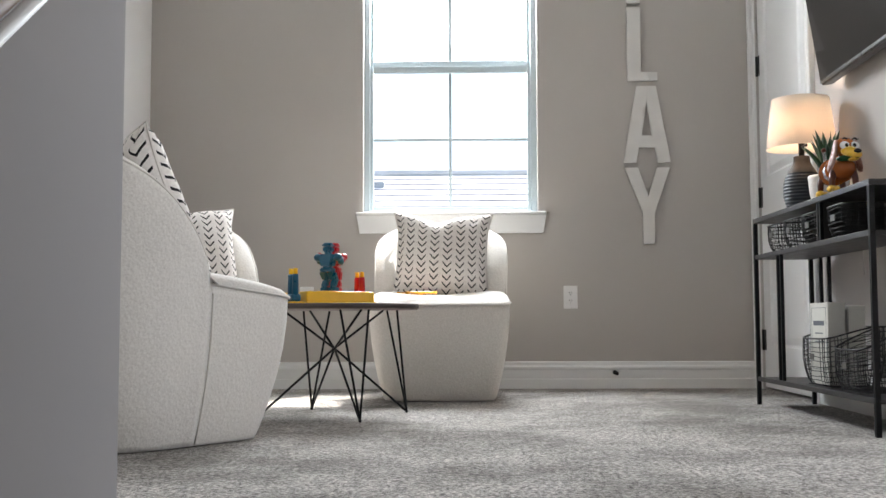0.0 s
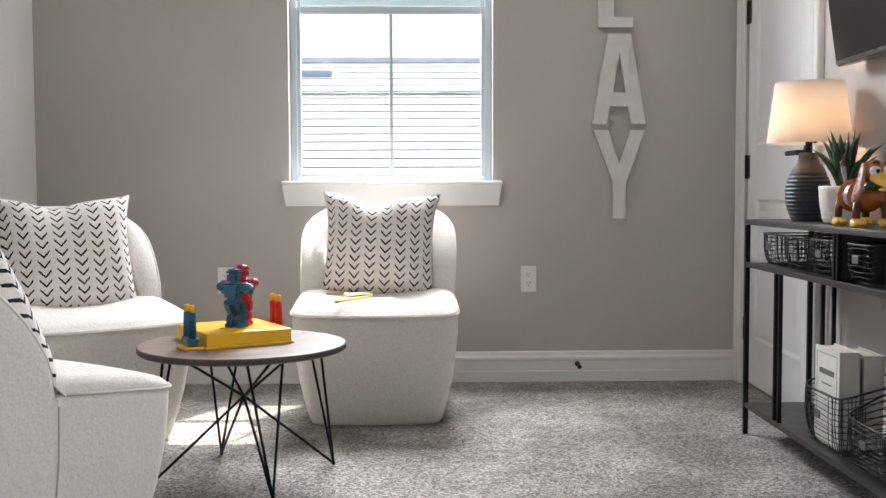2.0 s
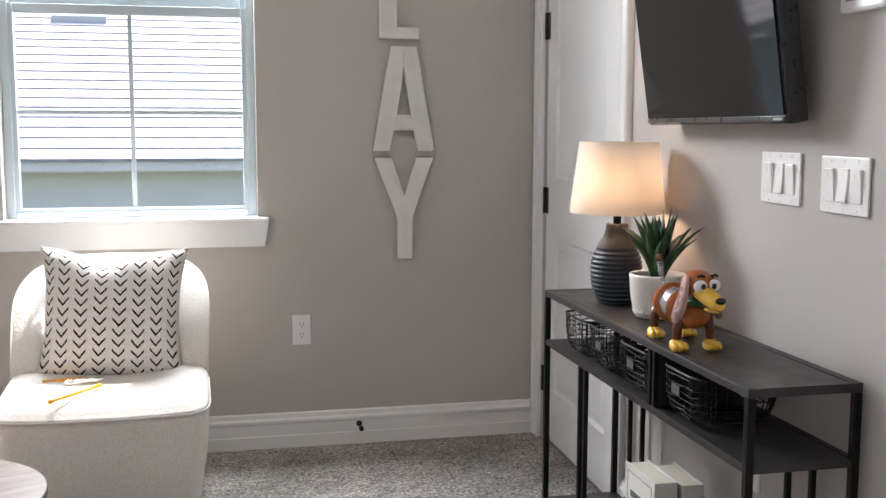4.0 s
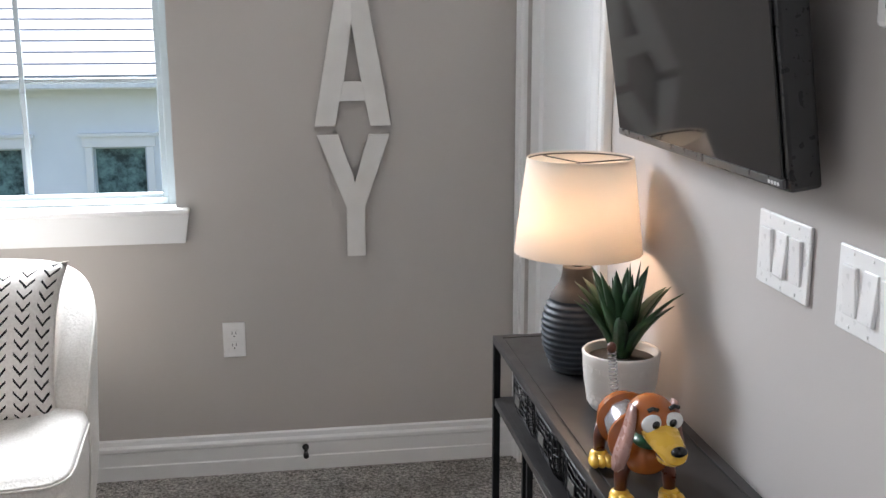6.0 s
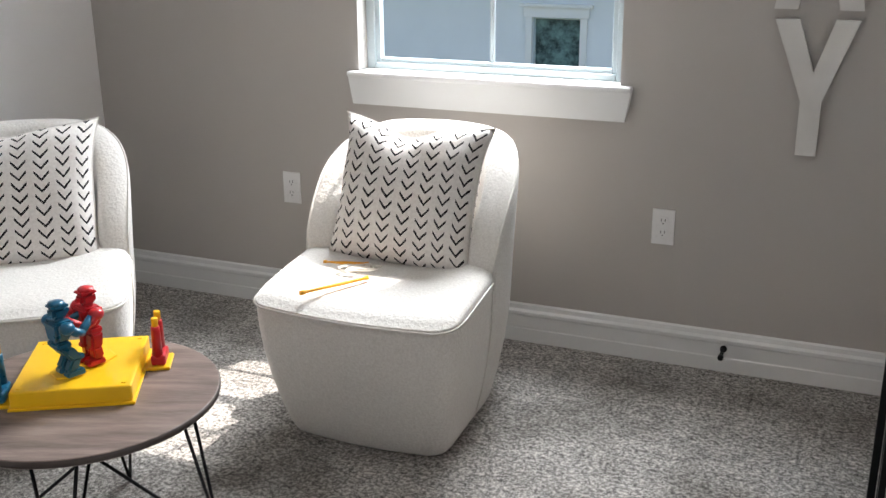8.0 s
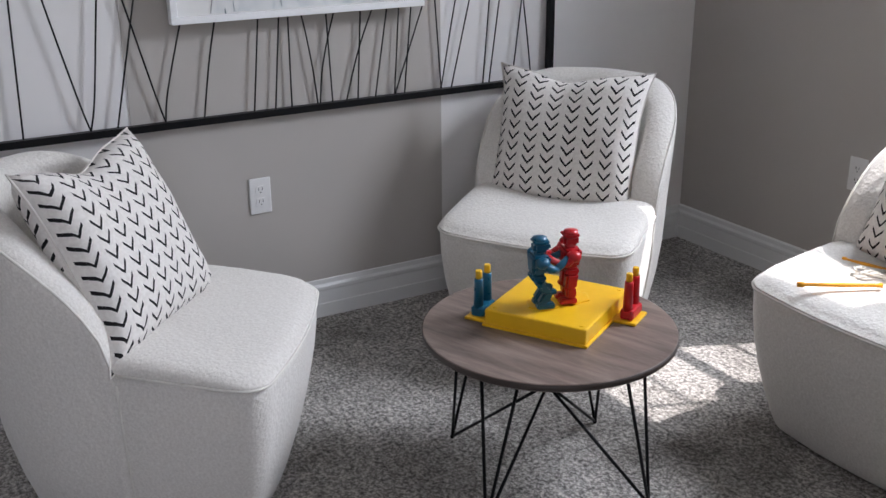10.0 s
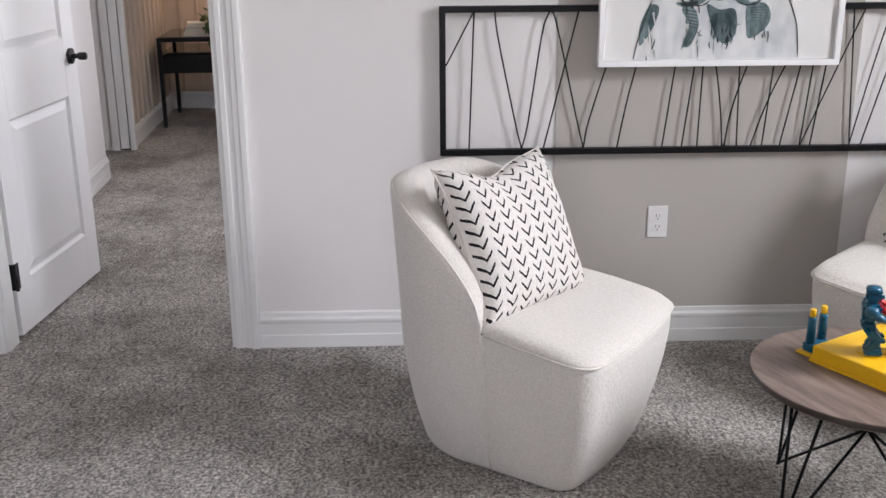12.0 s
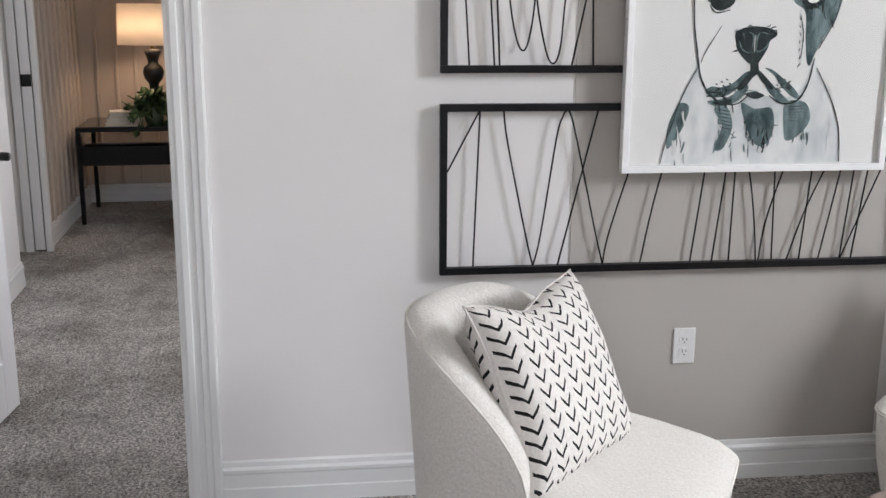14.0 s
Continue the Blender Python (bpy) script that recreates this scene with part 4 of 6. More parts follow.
part("base", b, NAVY, lamp_t)
b = bmesh.new()
lathe(b, [(0.0545, 0.1502), (0.051, 0.160), (0.043, 0.172), (0.035, 0.184), (0.031, 0.198), (0.030, 0.214), (0.029, 0.216), (0.0, 0.216)], 40, cap=False)
part("neck", b, GREYC, lamp_t)
b = bmesh.new()
lathe(b, [(0.011, 0.216), (0.011, 0.262), (0.013, 0.264), (0.013, 0.284)], 16)
part("socket", b, BLACKP, lamp_t)
b = bmesh.new()
rod(b, (0, -0.011, 0.252), (-0.002, -0.052, 0.250), 0.0035, 8)
rod(b, (-0.002, -0.052, 0.250), (-0.002, -0.062, 0.250), 0.006, 8)
part("switch_knob", b, BLACKP, lamp_t)
b = bmesh.new()
lathe(b, [(0.129, 0.246), (0.106, 0.437), (0.1045, 0.437), (0.1275, 0.246), (0.129, 0.246)], 56, cap=False)
part("shade", b, SHADE, lamp_t)
b = bmesh.new()
for k in range(3):
    a = 2 * math.pi * k / 3
    rod(b, (0, 0, 0.425), (0.104 * math.cos(a), 0.104 * math.sin(a), 0.430), 0.0015, 6)
tube(b, [(0.1040 * math.cos(2 * math.pi * k / 40), 0.1040 * math.sin(2 * math.pi * k / 40), 0.432) for k in range(40)], 0.0016, 5, closed=True)
part("shade_ring", b, BLACKP, lamp_t)
BULB = Mat("lit_bulb", (1, 0.8, 0.6), 0.3)
BULB.b.inputs["Emission Color"].default_value = (1.0, 0.68, 0.42, 1)
BULB.b.inputs["Emission Strength"].default_value = 3.0
b = bmesh.new()
lathe(b, [(0.0, 0.2845), (0.013, 0.2845), (0.015, 0.30), (0.029, 0.328), (0.028, 0.345), (0.016, 0.36), (0.0, 0.363)], 20, cap=False)
bulb = part("bulb", b, BULB.m, lamp_t)
bulb.visible_shadow = False
b = bmesh.new()
tube(b, [(0.05, 0.02, 0.006), (0.075, -0.06, 0.0035), (0.085, -0.16, 0.0035), (0.083, -0.24, 0.0035), (0.090, -0.27, 0.012), (0.1105, -0.275, 0.0), (0.1125, -0.28, -0.12), (0.1125, -0.29, -0.25)], 0.0025, 6)
part("cord", b, plain("clear_grey_cord", (0.5, 0.48, 0.46), 0.4), lamp_t)

# ---- plant ----
POT = plain("white_glazed_pot", (0.74, 0.70, 0.66), 0.45, var=0.04, scale=14, bump=0.2, bscale=60)
LEAF = Mat("deep_green_leaf", (0.02, 0.06, 0.025), 0.42)
LEAF.color(LEAF.ramp(LEAF.noise(18, 3), [(0.3, (0.010, 0.035, 0.016)), (0.7, (0.035, 0.095, 0.035))]))
SOIL = plain("dark_soil", (0.03, 0.022, 0.016), 0.95, bump=0.8, bscale=120)
pl = empty("potted_succulent", 1.246, 3.642, 0.7415, 0, "spiky green succulent in a textured white pot on the console", "plant")
b = bmesh.new()
lathe(b, [(0.0, 0.0), (0.052, 0.0), (0.057, 0.006), (0.067, 0.05), (0.0705, 0.098), (0.072, 0.106), (0.069, 0.110), (0.065, 0.106), (0.063, 0.092), (0.0, 0.092)], 48, cap=False)
part("pot", b, POT, pl)
b = bmesh.new()
for row in range(6):
    z = 0.018 + row * 0.0128
    r = 0.0575 + 0.0132 * (z / 0.10)
    for k in range(26):
        a = 2 * math.pi * (k + 0.5 * (row % 2)) / 26
        mm = Matrix.Translation((r * math.cos(a), r * math.sin(a), z)) @ pose(0, 0, 0, 0, 0, math.degrees(a))
        box(b, -0.0015, 0.0014, -0.0052, 0.0052, -0.0048, 0.0048, m=mm)
part("pot_relief", b, POT, pl)
b = bmesh.new()
lathe(b, [(0.0, 0.097), (0.03, 0.096), (0.062, 0.094)], 24, cap=False)
part("soil", b, SOIL, pl)
rnd = random.Random(7)
for k in range(30):
    a = k * 2.399 + rnd.uniform(-.2, .2)
    f = k / 30
    tilt = radians(4 + 37 * f + rnd.uniform(-6, 6))
    L = (0.172 - 0.020 * f) * rnd.uniform(0.85, 1.12)
    w = 0.0155 * rnd.uniform(0.85, 1.1)
    b = bmesh.new()
    d = Vector((math.cos(a), math.sin(a), 0))
    s = Vector((-math.sin(a), math.cos(a), 0))
    rings = []
    base = Vector((0, 0, 0.096)) + d * 0.012
    for i in range(8):
        t = i / 7
        tt = tilt * (0.55 + 0.6 * t)
        p = base + (d * math.sin(tt) + Vector((0, 0, math.cos(tt)))) * L * t
        up = d * -math.cos(tt) + Vector((0, 0, math.sin(tt)))
        ww = w * (math.sin(math.pi * min(1, 0.28 + 0.72 * t)) ** 0.8 if t < 1 else 0) + 0.0004
        hh = ww * 0.33
        rings.append([p + s * ww + up * ww * 0.35, p + up * -hh, p - s * ww + up * ww * 0.35, p + up * hh * 0.2])
    loft(b, rings)
    part("leaf", b, LEAF.m, pl)

# ---- toy dachshund ----
DB = plain("glossy_brown_plastic", (0.38, 0.105, 0.022), 0.22, var=0.05)
DD = plain("dark_brown_plastic", (0.10, 0.025, 0.012), 0.3)
DE = plain("mauve_brown_vinyl", (0.34, 0.19, 0.16), 0.28)
DW = plain("white_eye_plastic", (0.8, 0.8, 0.78), 0.2, var=0.01)
DK = plain("black_gloss_plastic", (0.01, 0.01, 0.01), 0.15)
DG = plain("green_collar_plastic", (0.01, 0.09, 0.03), 0.35)
DS = plain("bright_spring_steel", (0.6, 0.6, 0.62), 0.22, 1.0)
DY = plain("pale_yellow_plastic", (0.85, 0.52, 0.07), 0.28, var=0.03)
dogmats = [DB, DY, DD, DE, DW, DK, DG, DS]
b = bmesh.new()


def ball(c, r, s=(1, 1, 1), mi=0, m=Matrix(), n=20):
    res = bmesh.ops.create_uvsphere(b, u_segments=n, v_segments=n // 2 + 2, radius=r, matrix=Matrix.Translation(c) @ m @ Matrix.Diagonal((*s, 1)))
    for f in {f for v_ in res["verts"] for f in v_.link_faces}:
        f.material_index, f.smooth = mi, True


ball((0, 0.0, 0.066), 0.031, (1, 1.1, 0.95), 0)
ball((0, 0.105, 0.066), 0.033, (1, 1.0, 1.0), 0)
for yy in (0.022, 0.084):
    rod(b, (0, yy, 0.068), (0, yy + 0.007, 0.068), 0.037, 28)
tube(b, [(0.029 * math.cos(t * 0.7), 0.028 + 0.00044 * t, 0.068 + 0.029 * math.sin(t * 0.7)) for t in range(130)], 0.0011, 4, mi=7)
for sx in (-1, 1):
    for yy, fy in ((-0.006, -0.016), (0.108, 0.098)):
        tube(b, [(sx * 0.022, yy, 0.060), (sx * 0.028, yy, 0.038), (sx * 0.029, yy - 0.002, 0.012)], [0.0105, 0.0085, 0.007], 12, mi=2)
        for k in range(3):
            ball((sx * 0.029 + (k - 1) * 0.0085, fy - 0.004, 0.0088), 0.0078, (0.9, 2.0, 1.05), 1, n=12)
        ball((sx * 0.029, fy + 0.008, 0.011), 0.012, (1.05, 1.1, 0.85), 1, n=14)
    ball((sx * 0.0130, -0.046, 0.119), 0.0118, (1.08, 0.45, 0.92), 4)
    ball((sx * 0.0105, -0.0512, 0.119), 0.0048, (1, 0.35, 1.05), 5, n=12)
    tube(b, [(sx * 0.019, -0.047, 0.1355), (sx * 0.0135, -0.0475, 0.138), (sx * 0.007, -0.0475, 0.1355)], 0.0026, 6, mi=5)
    rings = []
    for t, hw in ((0, 0.006), (0.15, 0.010), (0.4, 0.0125), (0.7, 0.0155), (0.9, 0.0135), (1.0, 0.005)):
        p = Vector((sx * (0.026 + 0.004 * t + 0.013 * t * t), -0.026 + 0.006 * t, 0.136 - 0.082 * t))
        o = Vector((sx * 0.9, 0, 0.15)) * 0.0013
        q = Vector((0, hw, 0))
        rings.append([p - q - o, p + q - o, p + q + o, p - q + o])
    loft(b, rings, mi=3)
ball((0, -0.020, 0.118), 0.030, (0.92, 1.0, 0.86), 0)
ball((0, -0.022, 0.088), 0.021, (1, 1.0, 0.42), 6)
rings = []
for t, wx, hz, zz in ((0, 0.020, 0.013, 0.106), (0.25, 0.0205, 0.0145, 0.103), (0.55, 0.0175, 0.0135, 0.097), (0.85, 0.0150, 0.0115, 0.0905), (1.0, 0.009, 0.007, 0.090)):
    rings.append([(wx * math.cos(a), -0.036 - 0.048 * t, zz + hz * math.sin(a)) for a in [2 * math.pi * k / 18 for k in range(18)]])
loft(b, rings, mi=1)
ball((0, -0.0835, 0.0985), 0.0078, (1.25, 0.8, 0.8), 5, n=14)
tube(b, [(-0.0145, -0.060, 0.0885), (-0.010, -0.076, 0.0835), (0, -0.0825, 0.0815), (0.010, -0.076, 0.0835), (0.0145, -0.060, 0.0885)], 0.0012, 6, mi=2)
ball((0, -0.062, 0.0800), 0.012, (0.95, 1.4, 0.4), 1, n=14)
tube(b, [(-0.004 + 0.0055 * math.cos(t * 0.9), 0.135 + 0.00030 * t + 0.0055 * math.sin(t * 0.9) * 0.6, 0.088 + 0.00062 * t) for t in range(80)], 0.0010, 4, mi=7)
ball((-0.004, 0.161, 0.141), 0.0065, (1, 1, 1.2), 2, n=12)
# the head with its ears and eyes looks a little aside
seen_, LOOK = set(), Matrix.Translation((0, -0.02, 0)) @ pose(0, 0, 0, 0, 0, 14) @ Matrix.Translation((0, 0.02, 0))
for v0 in list(b.verts):
    if v0 in seen_:
        continue
    isle, todo = [], [v0]
    seen_.add(v0)
    while todo:
        v1 = todo.pop()
        isle.append(v1)
        for e_ in v1.link_edges:
            v2 = e_.other_vert(v1)
            if v2 not in seen_:
                seen_.add(v2)
                todo.append(v2)
    mid = sum((v1.co for v1 in isle), Vector()) / len(isle)
    if mid.z > 0.076 and mid.y < 0:
        bmesh.ops.transform(b, matrix=LOOK, verts=isle)
bmesh.ops.recalc_face_normals(b, faces=b.faces)
dog = new("toy_dachshund")
dog.matrix_basis = pose(1.157, 3.262, 0.7415, 0, 0, -5) @ Matrix.Diagonal((1.28, 1.28, 1.22, 1))
DOGPARTS = ("body", "paw", "leg", "ear", "eye", "pupil", "collar", "spring")
b.verts.index_update()
b.faces.ensure_lookup_table()
made, groups_ = set(), {}
for f0 in b.faces:
    if f0 in made:
        continue
    isle, todo = [], [f0]
    made.add(f0)
    while todo:
        f1 = todo.pop()
        isle.append(f1)
        for v1 in f1.verts:
            for f2 in v1.link_faces:
                if f2 not in made:
                    made.add(f2)
                    todo.append(f2)
    mid = sum((f1.calc_center_median() for f1 in isle), Vector()) / len(isle)
    mi_ = f0.material_index
    nm = DOGPARTS[mi_]
    if mid.z > 0.076 and mid.y < 0:
        nm = {0: "head", 1: "muzzle", 2: "mouth"}.get(mi_, nm)
        nm = "eyebrow" if mi_ == 5 and mid.z > 0.128 else "nose" if mi_ == 5 and mid.z < 0.105 else nm
    elif mi_ in (2, 7) and mid.y > 0.125:
        nm = "tail"
    side = 0 if nm in ("head", "muzzle", "mouth", "body", "spring", "tail", "nose", "collar") else (1 if mid.x > -0.004 * (nm in ("eye", "pupil", "eyebrow")) else -1)
    groups_.setdefault((nm, side, mid.y > 0.05 and nm in ("leg", "paw", "body")), []).extend(isle)
for (nm, side, _r), fs_ in groups_.items():
    q = bmesh.new()
    vm = {}
    for f1 in fs_:
        for v1 in f1.verts:
            if v1 not in vm:
                vm[v1] = q.verts.new(v1.co)
        g1 = q.faces.new([vm[v1] for v1 in f1.verts])
        g1.smooth, g1.material_index = f1.smooth, f1.material_index
    part(nm, q, dogmats, dog)
b.free()
tagged(dog, "brown plastic spring-bodied toy dachshund with yellow paws on the console", "toy")

# ---- television ----
SCREEN = Mat("glossy_black_screen", (0.006, 0.006, 0.007), 0.06, spec=0.6).m
BEZEL = plain("black_plastic_bezel", (0.02, 0.02, 0.021), 0.3)
GBEZ = plain("grey_lower_bezel", (0.07, 0.07, 0.073), 0.3, 0.3)
tv = new("television")
tv.matrix_basis = TURN_R @ pose(1.285, (3.115 + 3.835) / 2, 1.222, 0, 0, -90) @ pose(0, 0, 0, 8.5, 0, 0)
tagged(tv, "flat black television tilted forward on the wall", "television")
hw = 0.360
b = bmesh.new()
box(b, -hw, hw, 0.0, 0.045, 0.0, 0.425, bevel=0.006)
part("housing", b, BEZEL, tv)
part("screen", bx(-hw + 0.011, hw - 0.011, -0.0050, -0.0012, 0.019, 0.414), SCREEN, tv)
part("lower_bezel", bx(-hw + 0.007, hw - 0.007, -0.0060, -0.0012, 0.0070, 0.0180, bevel=0.0006), GBEZ, tv)
b = bmesh.new()
for k in range(4):
    box(b, hw - 0.050 + k * 0.009, hw - 0.044 + k * 0.009, -0.0068, -0.0062, 0.0095, 0.0140)
part("maker_mark", b, plain("pale_mark", (0.6, 0.6, 0.6), 0.4), tv)
b = bmesh.new()
box(b, -0.20, 0.20, 0.046, 0.062, 0.04, 0.32, bevel=0.008)
part("back_cover", b, BEZEL, tv)
mt = empty("television_mount", XR + 0.005, 3.475, 1.42, -91.15, "black steel wall mount behind the television", "wall mount")
b = bmesh.new()
box(b, -0.11, 0.11, -0.008, -0.0005, -0.10, 0.10, bevel=0.002)
part("wall_plate", b, BLACKM, mt)


# ---- doors ----
def panel_door(name, w, h, m, label, knob_u=None, knob_z=0.95, hinges=(0.24, 0.94, 1.60, 2.28), lever=False, knob_sides=(1,), t=0.035):
    """Leaf from u = 0 at the hinges to w, faces at v = 0 and v = -t."""
    d = new(name)
    d.matrix_basis = m
    tagged(d, label, "door", kind="structure")
    z0 = 0.012
    st = 0.115
    bands = [(z0, 0.21), (0.80, 1.03), (h - 0.13, h)]
    b_ = bmesh.new()
    box(b_, 0, st, -t, 0, z0, h, bevel=0.0015)
    box(b_, w - st, w, -t, 0, z0, h, bevel=0.0015)
    for a, c_ in bands:
        box(b_, st + 0.0002, w - st - 0.0002, -t, 0, a, c_, bevel=0.0015)
    part("leaf_frame", b_, DOORW, d)
    for (a, c_) in ((0.21, 0.80), (1.03, h - 0.13)):
        b_ = bmesh.new()
        box(b_, st, w - st, -t + 0.011, -0.011, a, c_)
        for side in (0, 1):
            y0 = -0.011 if side == 0 else -t + 0.011
            y1 = -0.003 if side == 0 else -t + 0.003
            sgn = 1 if side == 0 else -1
            vs = []
            for inset, yy in ((0.016, y0 + sgn * 0.0003), (0.045, y1), ):
                vs.append([b_.verts.new(p) for p in ((st + inset, yy, a + inset), (w - st - inset, yy, a + inset), (w - st - inset, yy, c_ - inset), (st + inset, yy, c_ - inset))])
            for k in range(4):
                b_.faces.new((vs[0][k], vs[0][(k + 1) % 4], vs[1][(k + 1) % 4], vs[1][k]))
            b_.faces.new(vs[1])
            mld = [(0.0, 0), (0.010, -0.0095)]
            vs = [[b_.verts.new(p) for p in ((st + i_, (0 - 0.001 if side == 0 else -t + 0.001) + sgn * o, a + i_), (w - st - i_, (0 - 0.001 if side == 0 else -t + 0.001) + sgn * o, a + i_), (w - st - i_, (0 - 0.001 if side == 0 else -t + 0.001) + sgn * o, c_ - i_), (st + i_, (0 - 0.001 if side == 0 else -t + 0.001) + sgn * o, c_ - i_))] for i_, o in mld]
            for k in range(4):
                b_.faces.new((vs[0][k], vs[0][(k + 1) % 4], vs[1][(k + 1) % 4], vs[1][k]))
        bmesh.ops.recalc_face_normals(b_, faces=b_.faces)
        part("door_panel", b_, DOORW, d)
    for z in hinges:
        b_ = bmesh.new()
        rod(b_, (-0.004, 0.006, z - 0.05), (-0.004, 0.006, z + 0.05), 0.0065, 10)
        box(b_, 0.001, 0.030, 0.0003, 0.0022, z - 0.05, z + 0.05, bevel=0.0006)
        box(b_, -0.0025, -0.0003, -t + 0.003, -0.0005, z - 0.05, z + 0.05)
        part("hinge", b_, BLACKP, d)
    if knob_u is not None:
        for sd in knob_sides:
            y0 = 0.0 if sd > 0 else -t
            b_ = bmesh.new()
            rod(b_, (knob_u, y0 + sd * 0.0005, knob_z), (knob_u, y0 + sd * 0.010, knob_z), 0.032, 24)
            rod(b_, (knob_u, y0 + sd * 0.010, knob_z), (knob_u, y0 + sd * 0.045, knob_z), 0.010, 14)
            if lever:
                box(b_, knob_u - 0.105 if knob_u > w / 2 else knob_u - 0.012, knob_u + 0.012 if knob_u > w / 2 else knob_u + 0.105, min(y0 + sd * 0.038, y0 + sd * 0.052), max(y0 + sd * 0.038, y0 + sd * 0.052), knob_z - 0.009, knob_z + 0.009, bevel=0.004)
            else:
                rod(b_, (knob_u, y0 + sd * 0.040, knob_z), (knob_u, y0 + sd * 0.066, knob_z), 0.0155, 20)
                rod(b_, (knob_u, y0 + sd * 0.066, knob_z), (knob_u, y0 + sd * 0.070, knob_z), 0.0125, 20)
            part("door_handle", b_, BLACKP, d)
    return d


ang = math.degrees(math.atan2(0.088, -0.765))
panel_door("door_1", 0.747, 2.43, pose(-1.853, 1.0555, 0, 0, 0, ang) @ Matrix.Diagonal((1, -1, 1, 1)), "open white two-panel door with black knob and hinges", 0.684, 0.955)
panel_door("door_2", 0.795, 2.43, TURN_R @ pose(1.371, 5.050, 0, 0, 0, -90) @ Matrix.Diagonal((1, -1, 1, 1)), "closed white two-panel closet door with black hinges and lever", 0.735, 0.975, lever=True)
structure("closet_back", bx(XR + WT + 0.04, XR + WT + 0.07, 4.1, YW, 0, 2.6), LIGHT)

# ---- wire wall art ----
def wall_art(name, z0, z1, wires, label):
    e = empty(name, XL, 3.55, z0, 0, label, "wall art", "wire art frames on the wall")
    e.matrix_basis = TURN_L @ e.matrix_basis

    def yy(y):
        return 2.604 + (y - 2.600) * 0.984 - 3.55
    y0, y1, fw = 2.600, 4.487, 0.021
    hgt = z1 - z0
    for nm, bb in (("bottom_bar", (0.010, 0.034, yy(y0), yy(y1), 0, fw)), ("top_bar", (0.010, 0.034, yy(y0), yy(y1), hgt - fw, hgt)), ("side_bar", (0.010, 0.034, yy(y0), yy(y0 + fw), fw + 0.0003, hgt - fw - 0.0003)), ("side_bar", (0.010, 0.034, yy(y1 - fw), yy(y1), fw + 0.0003, hgt - fw - 0.0003))):
        part(nm, bx(*bb, bevel=0.0012), BLACKM, e)
    for pts in wires:
        b_ = bmesh.new()
        P = [Vector((0.021, yy(y), v * (hgt - 2 * fw) + fw)) for y, v in pts]
        if len(P) > 2:
            Q = [P[0]]
            for i in range(len(P) - 1):
                a, p, q, c_ = P[max(i - 1, 0)], P[i], P[i + 1], P[min(i + 2, len(P) - 1)]
                for t in (0.2, 0.4, 0.6, 0.8, 1.0):
                    Q.append(0.5 * ((2 * p) + (q - a) * t + (2 * a - 5 * p + 4 * q - c_) * t * t + (3 * p - a - 3 * q + c_) * t ** 3))
            P = Q
        tube(b_, P, 0.0026, 6)
        part("wire", b_, BLACKM, e)
    return e


lower = [
    [(2.715, 1), (2.622, 0.62)], [(2.717, 1), (2.701, 0)],
    [(2.787, 1), (2.800, 0.8), (2.860, 0.2), (2.884, 0)], [(2.884, 0), (2.905, 0.2), (2.945, 0.82), (2.962, 0.96), (2.976, 1), (2.990, 0.95), (3.02, 0.7), (3.075, 0.2), (3.100, 0)],
    [(3.068, 1), (2.960, 0)], [(3.100, 0), (3.115, 0.2), (3.180, 0.68), (3.235, 1)],
    [(3.315, 1), (3.250, 0.4), (3.217, 0)], [(3.425, 1), (3.375, 0)], [(3.490, 1), (3.444, 0)], [(3.503, 1), (3.498, 0)],
    [(3.470, 1), (3.537, 0.66), (3.570, 0.3), (3.586, 0)], [(3.620, 1), (3.637, 0)], [(3.720, 1), (3.650, 0.58), (3.608, 0.25), (3.594, 0)],
    [(3.757, 1), (3.726, 0)], [(3.870, 1), (3.745, 0.4), (3.686, 0)], [(3.870, 1), (3.789, 0)], [(3.895, 1), (3.859, 0)],
    [(3.945, 1), (3.896, 0)], [(4.040, 1), (3.950, 0.5), (3.861, 0)], [(4.002, 1), (4.035, 0)], [(4.130, 1), (4.080, 0.5), (4.035, 0)],
    [(4.190, 1), (4.075, 0)], [(4.240, 1), (4.200, 0)], [(4.290, 1), (4.225, 0)], [(4.380, 1), (4.320, 0)], [(4.330, 1), (4.375, 0.4), (4.40, 0)]]
upper = [
    [(2.650, 1), (2.672, 0.4), (2.684, 0)], [(2.725, 1), (2.757, 0)], [(2.748, 1), (2.772, 0)],
    [(2.770, 1), (2.797, 0.42), (2.820, 0.16), (2.841, 0.09), (2.858, 0.18), (2.872, 0.42), (2.89, 1)],
    [(2.845, 1), (2.875, 0.42), (2.905, 0.10), (2.928, 0.01), (2.948, 0.10), (2.960, 0.42), (2.985, 1)],
    [(3.075, 1), (2.984, 0)], [(3.030, 1), (3.048, 0)], [(4.02, 1), (4.00, 0)], [(4.05, 1), (4.07, 0.5), (4.11, 0.02), (4.15, 0.5), (4.17, 1)],
    [(4.23, 1), (4.21, 0)], [(4.28, 1), (4.33, 0)], [(4.40, 1), (4.36, 0)], [(4.43, 1), (4.44, 0)]]
for k in range(9):
    y = 3.15 + 0.092 * k
    upper.append([(y + (0.05 if k % 2 else -0.03), 1), (y, 0)])
wall_art("wire_art_frame", 0.705, 1.205, lower, "black metal frame strung with slanting black wires")
wall_art("wire_art_frame", 1.292, 1.790, upper, "upper black metal frame with looping black wires")

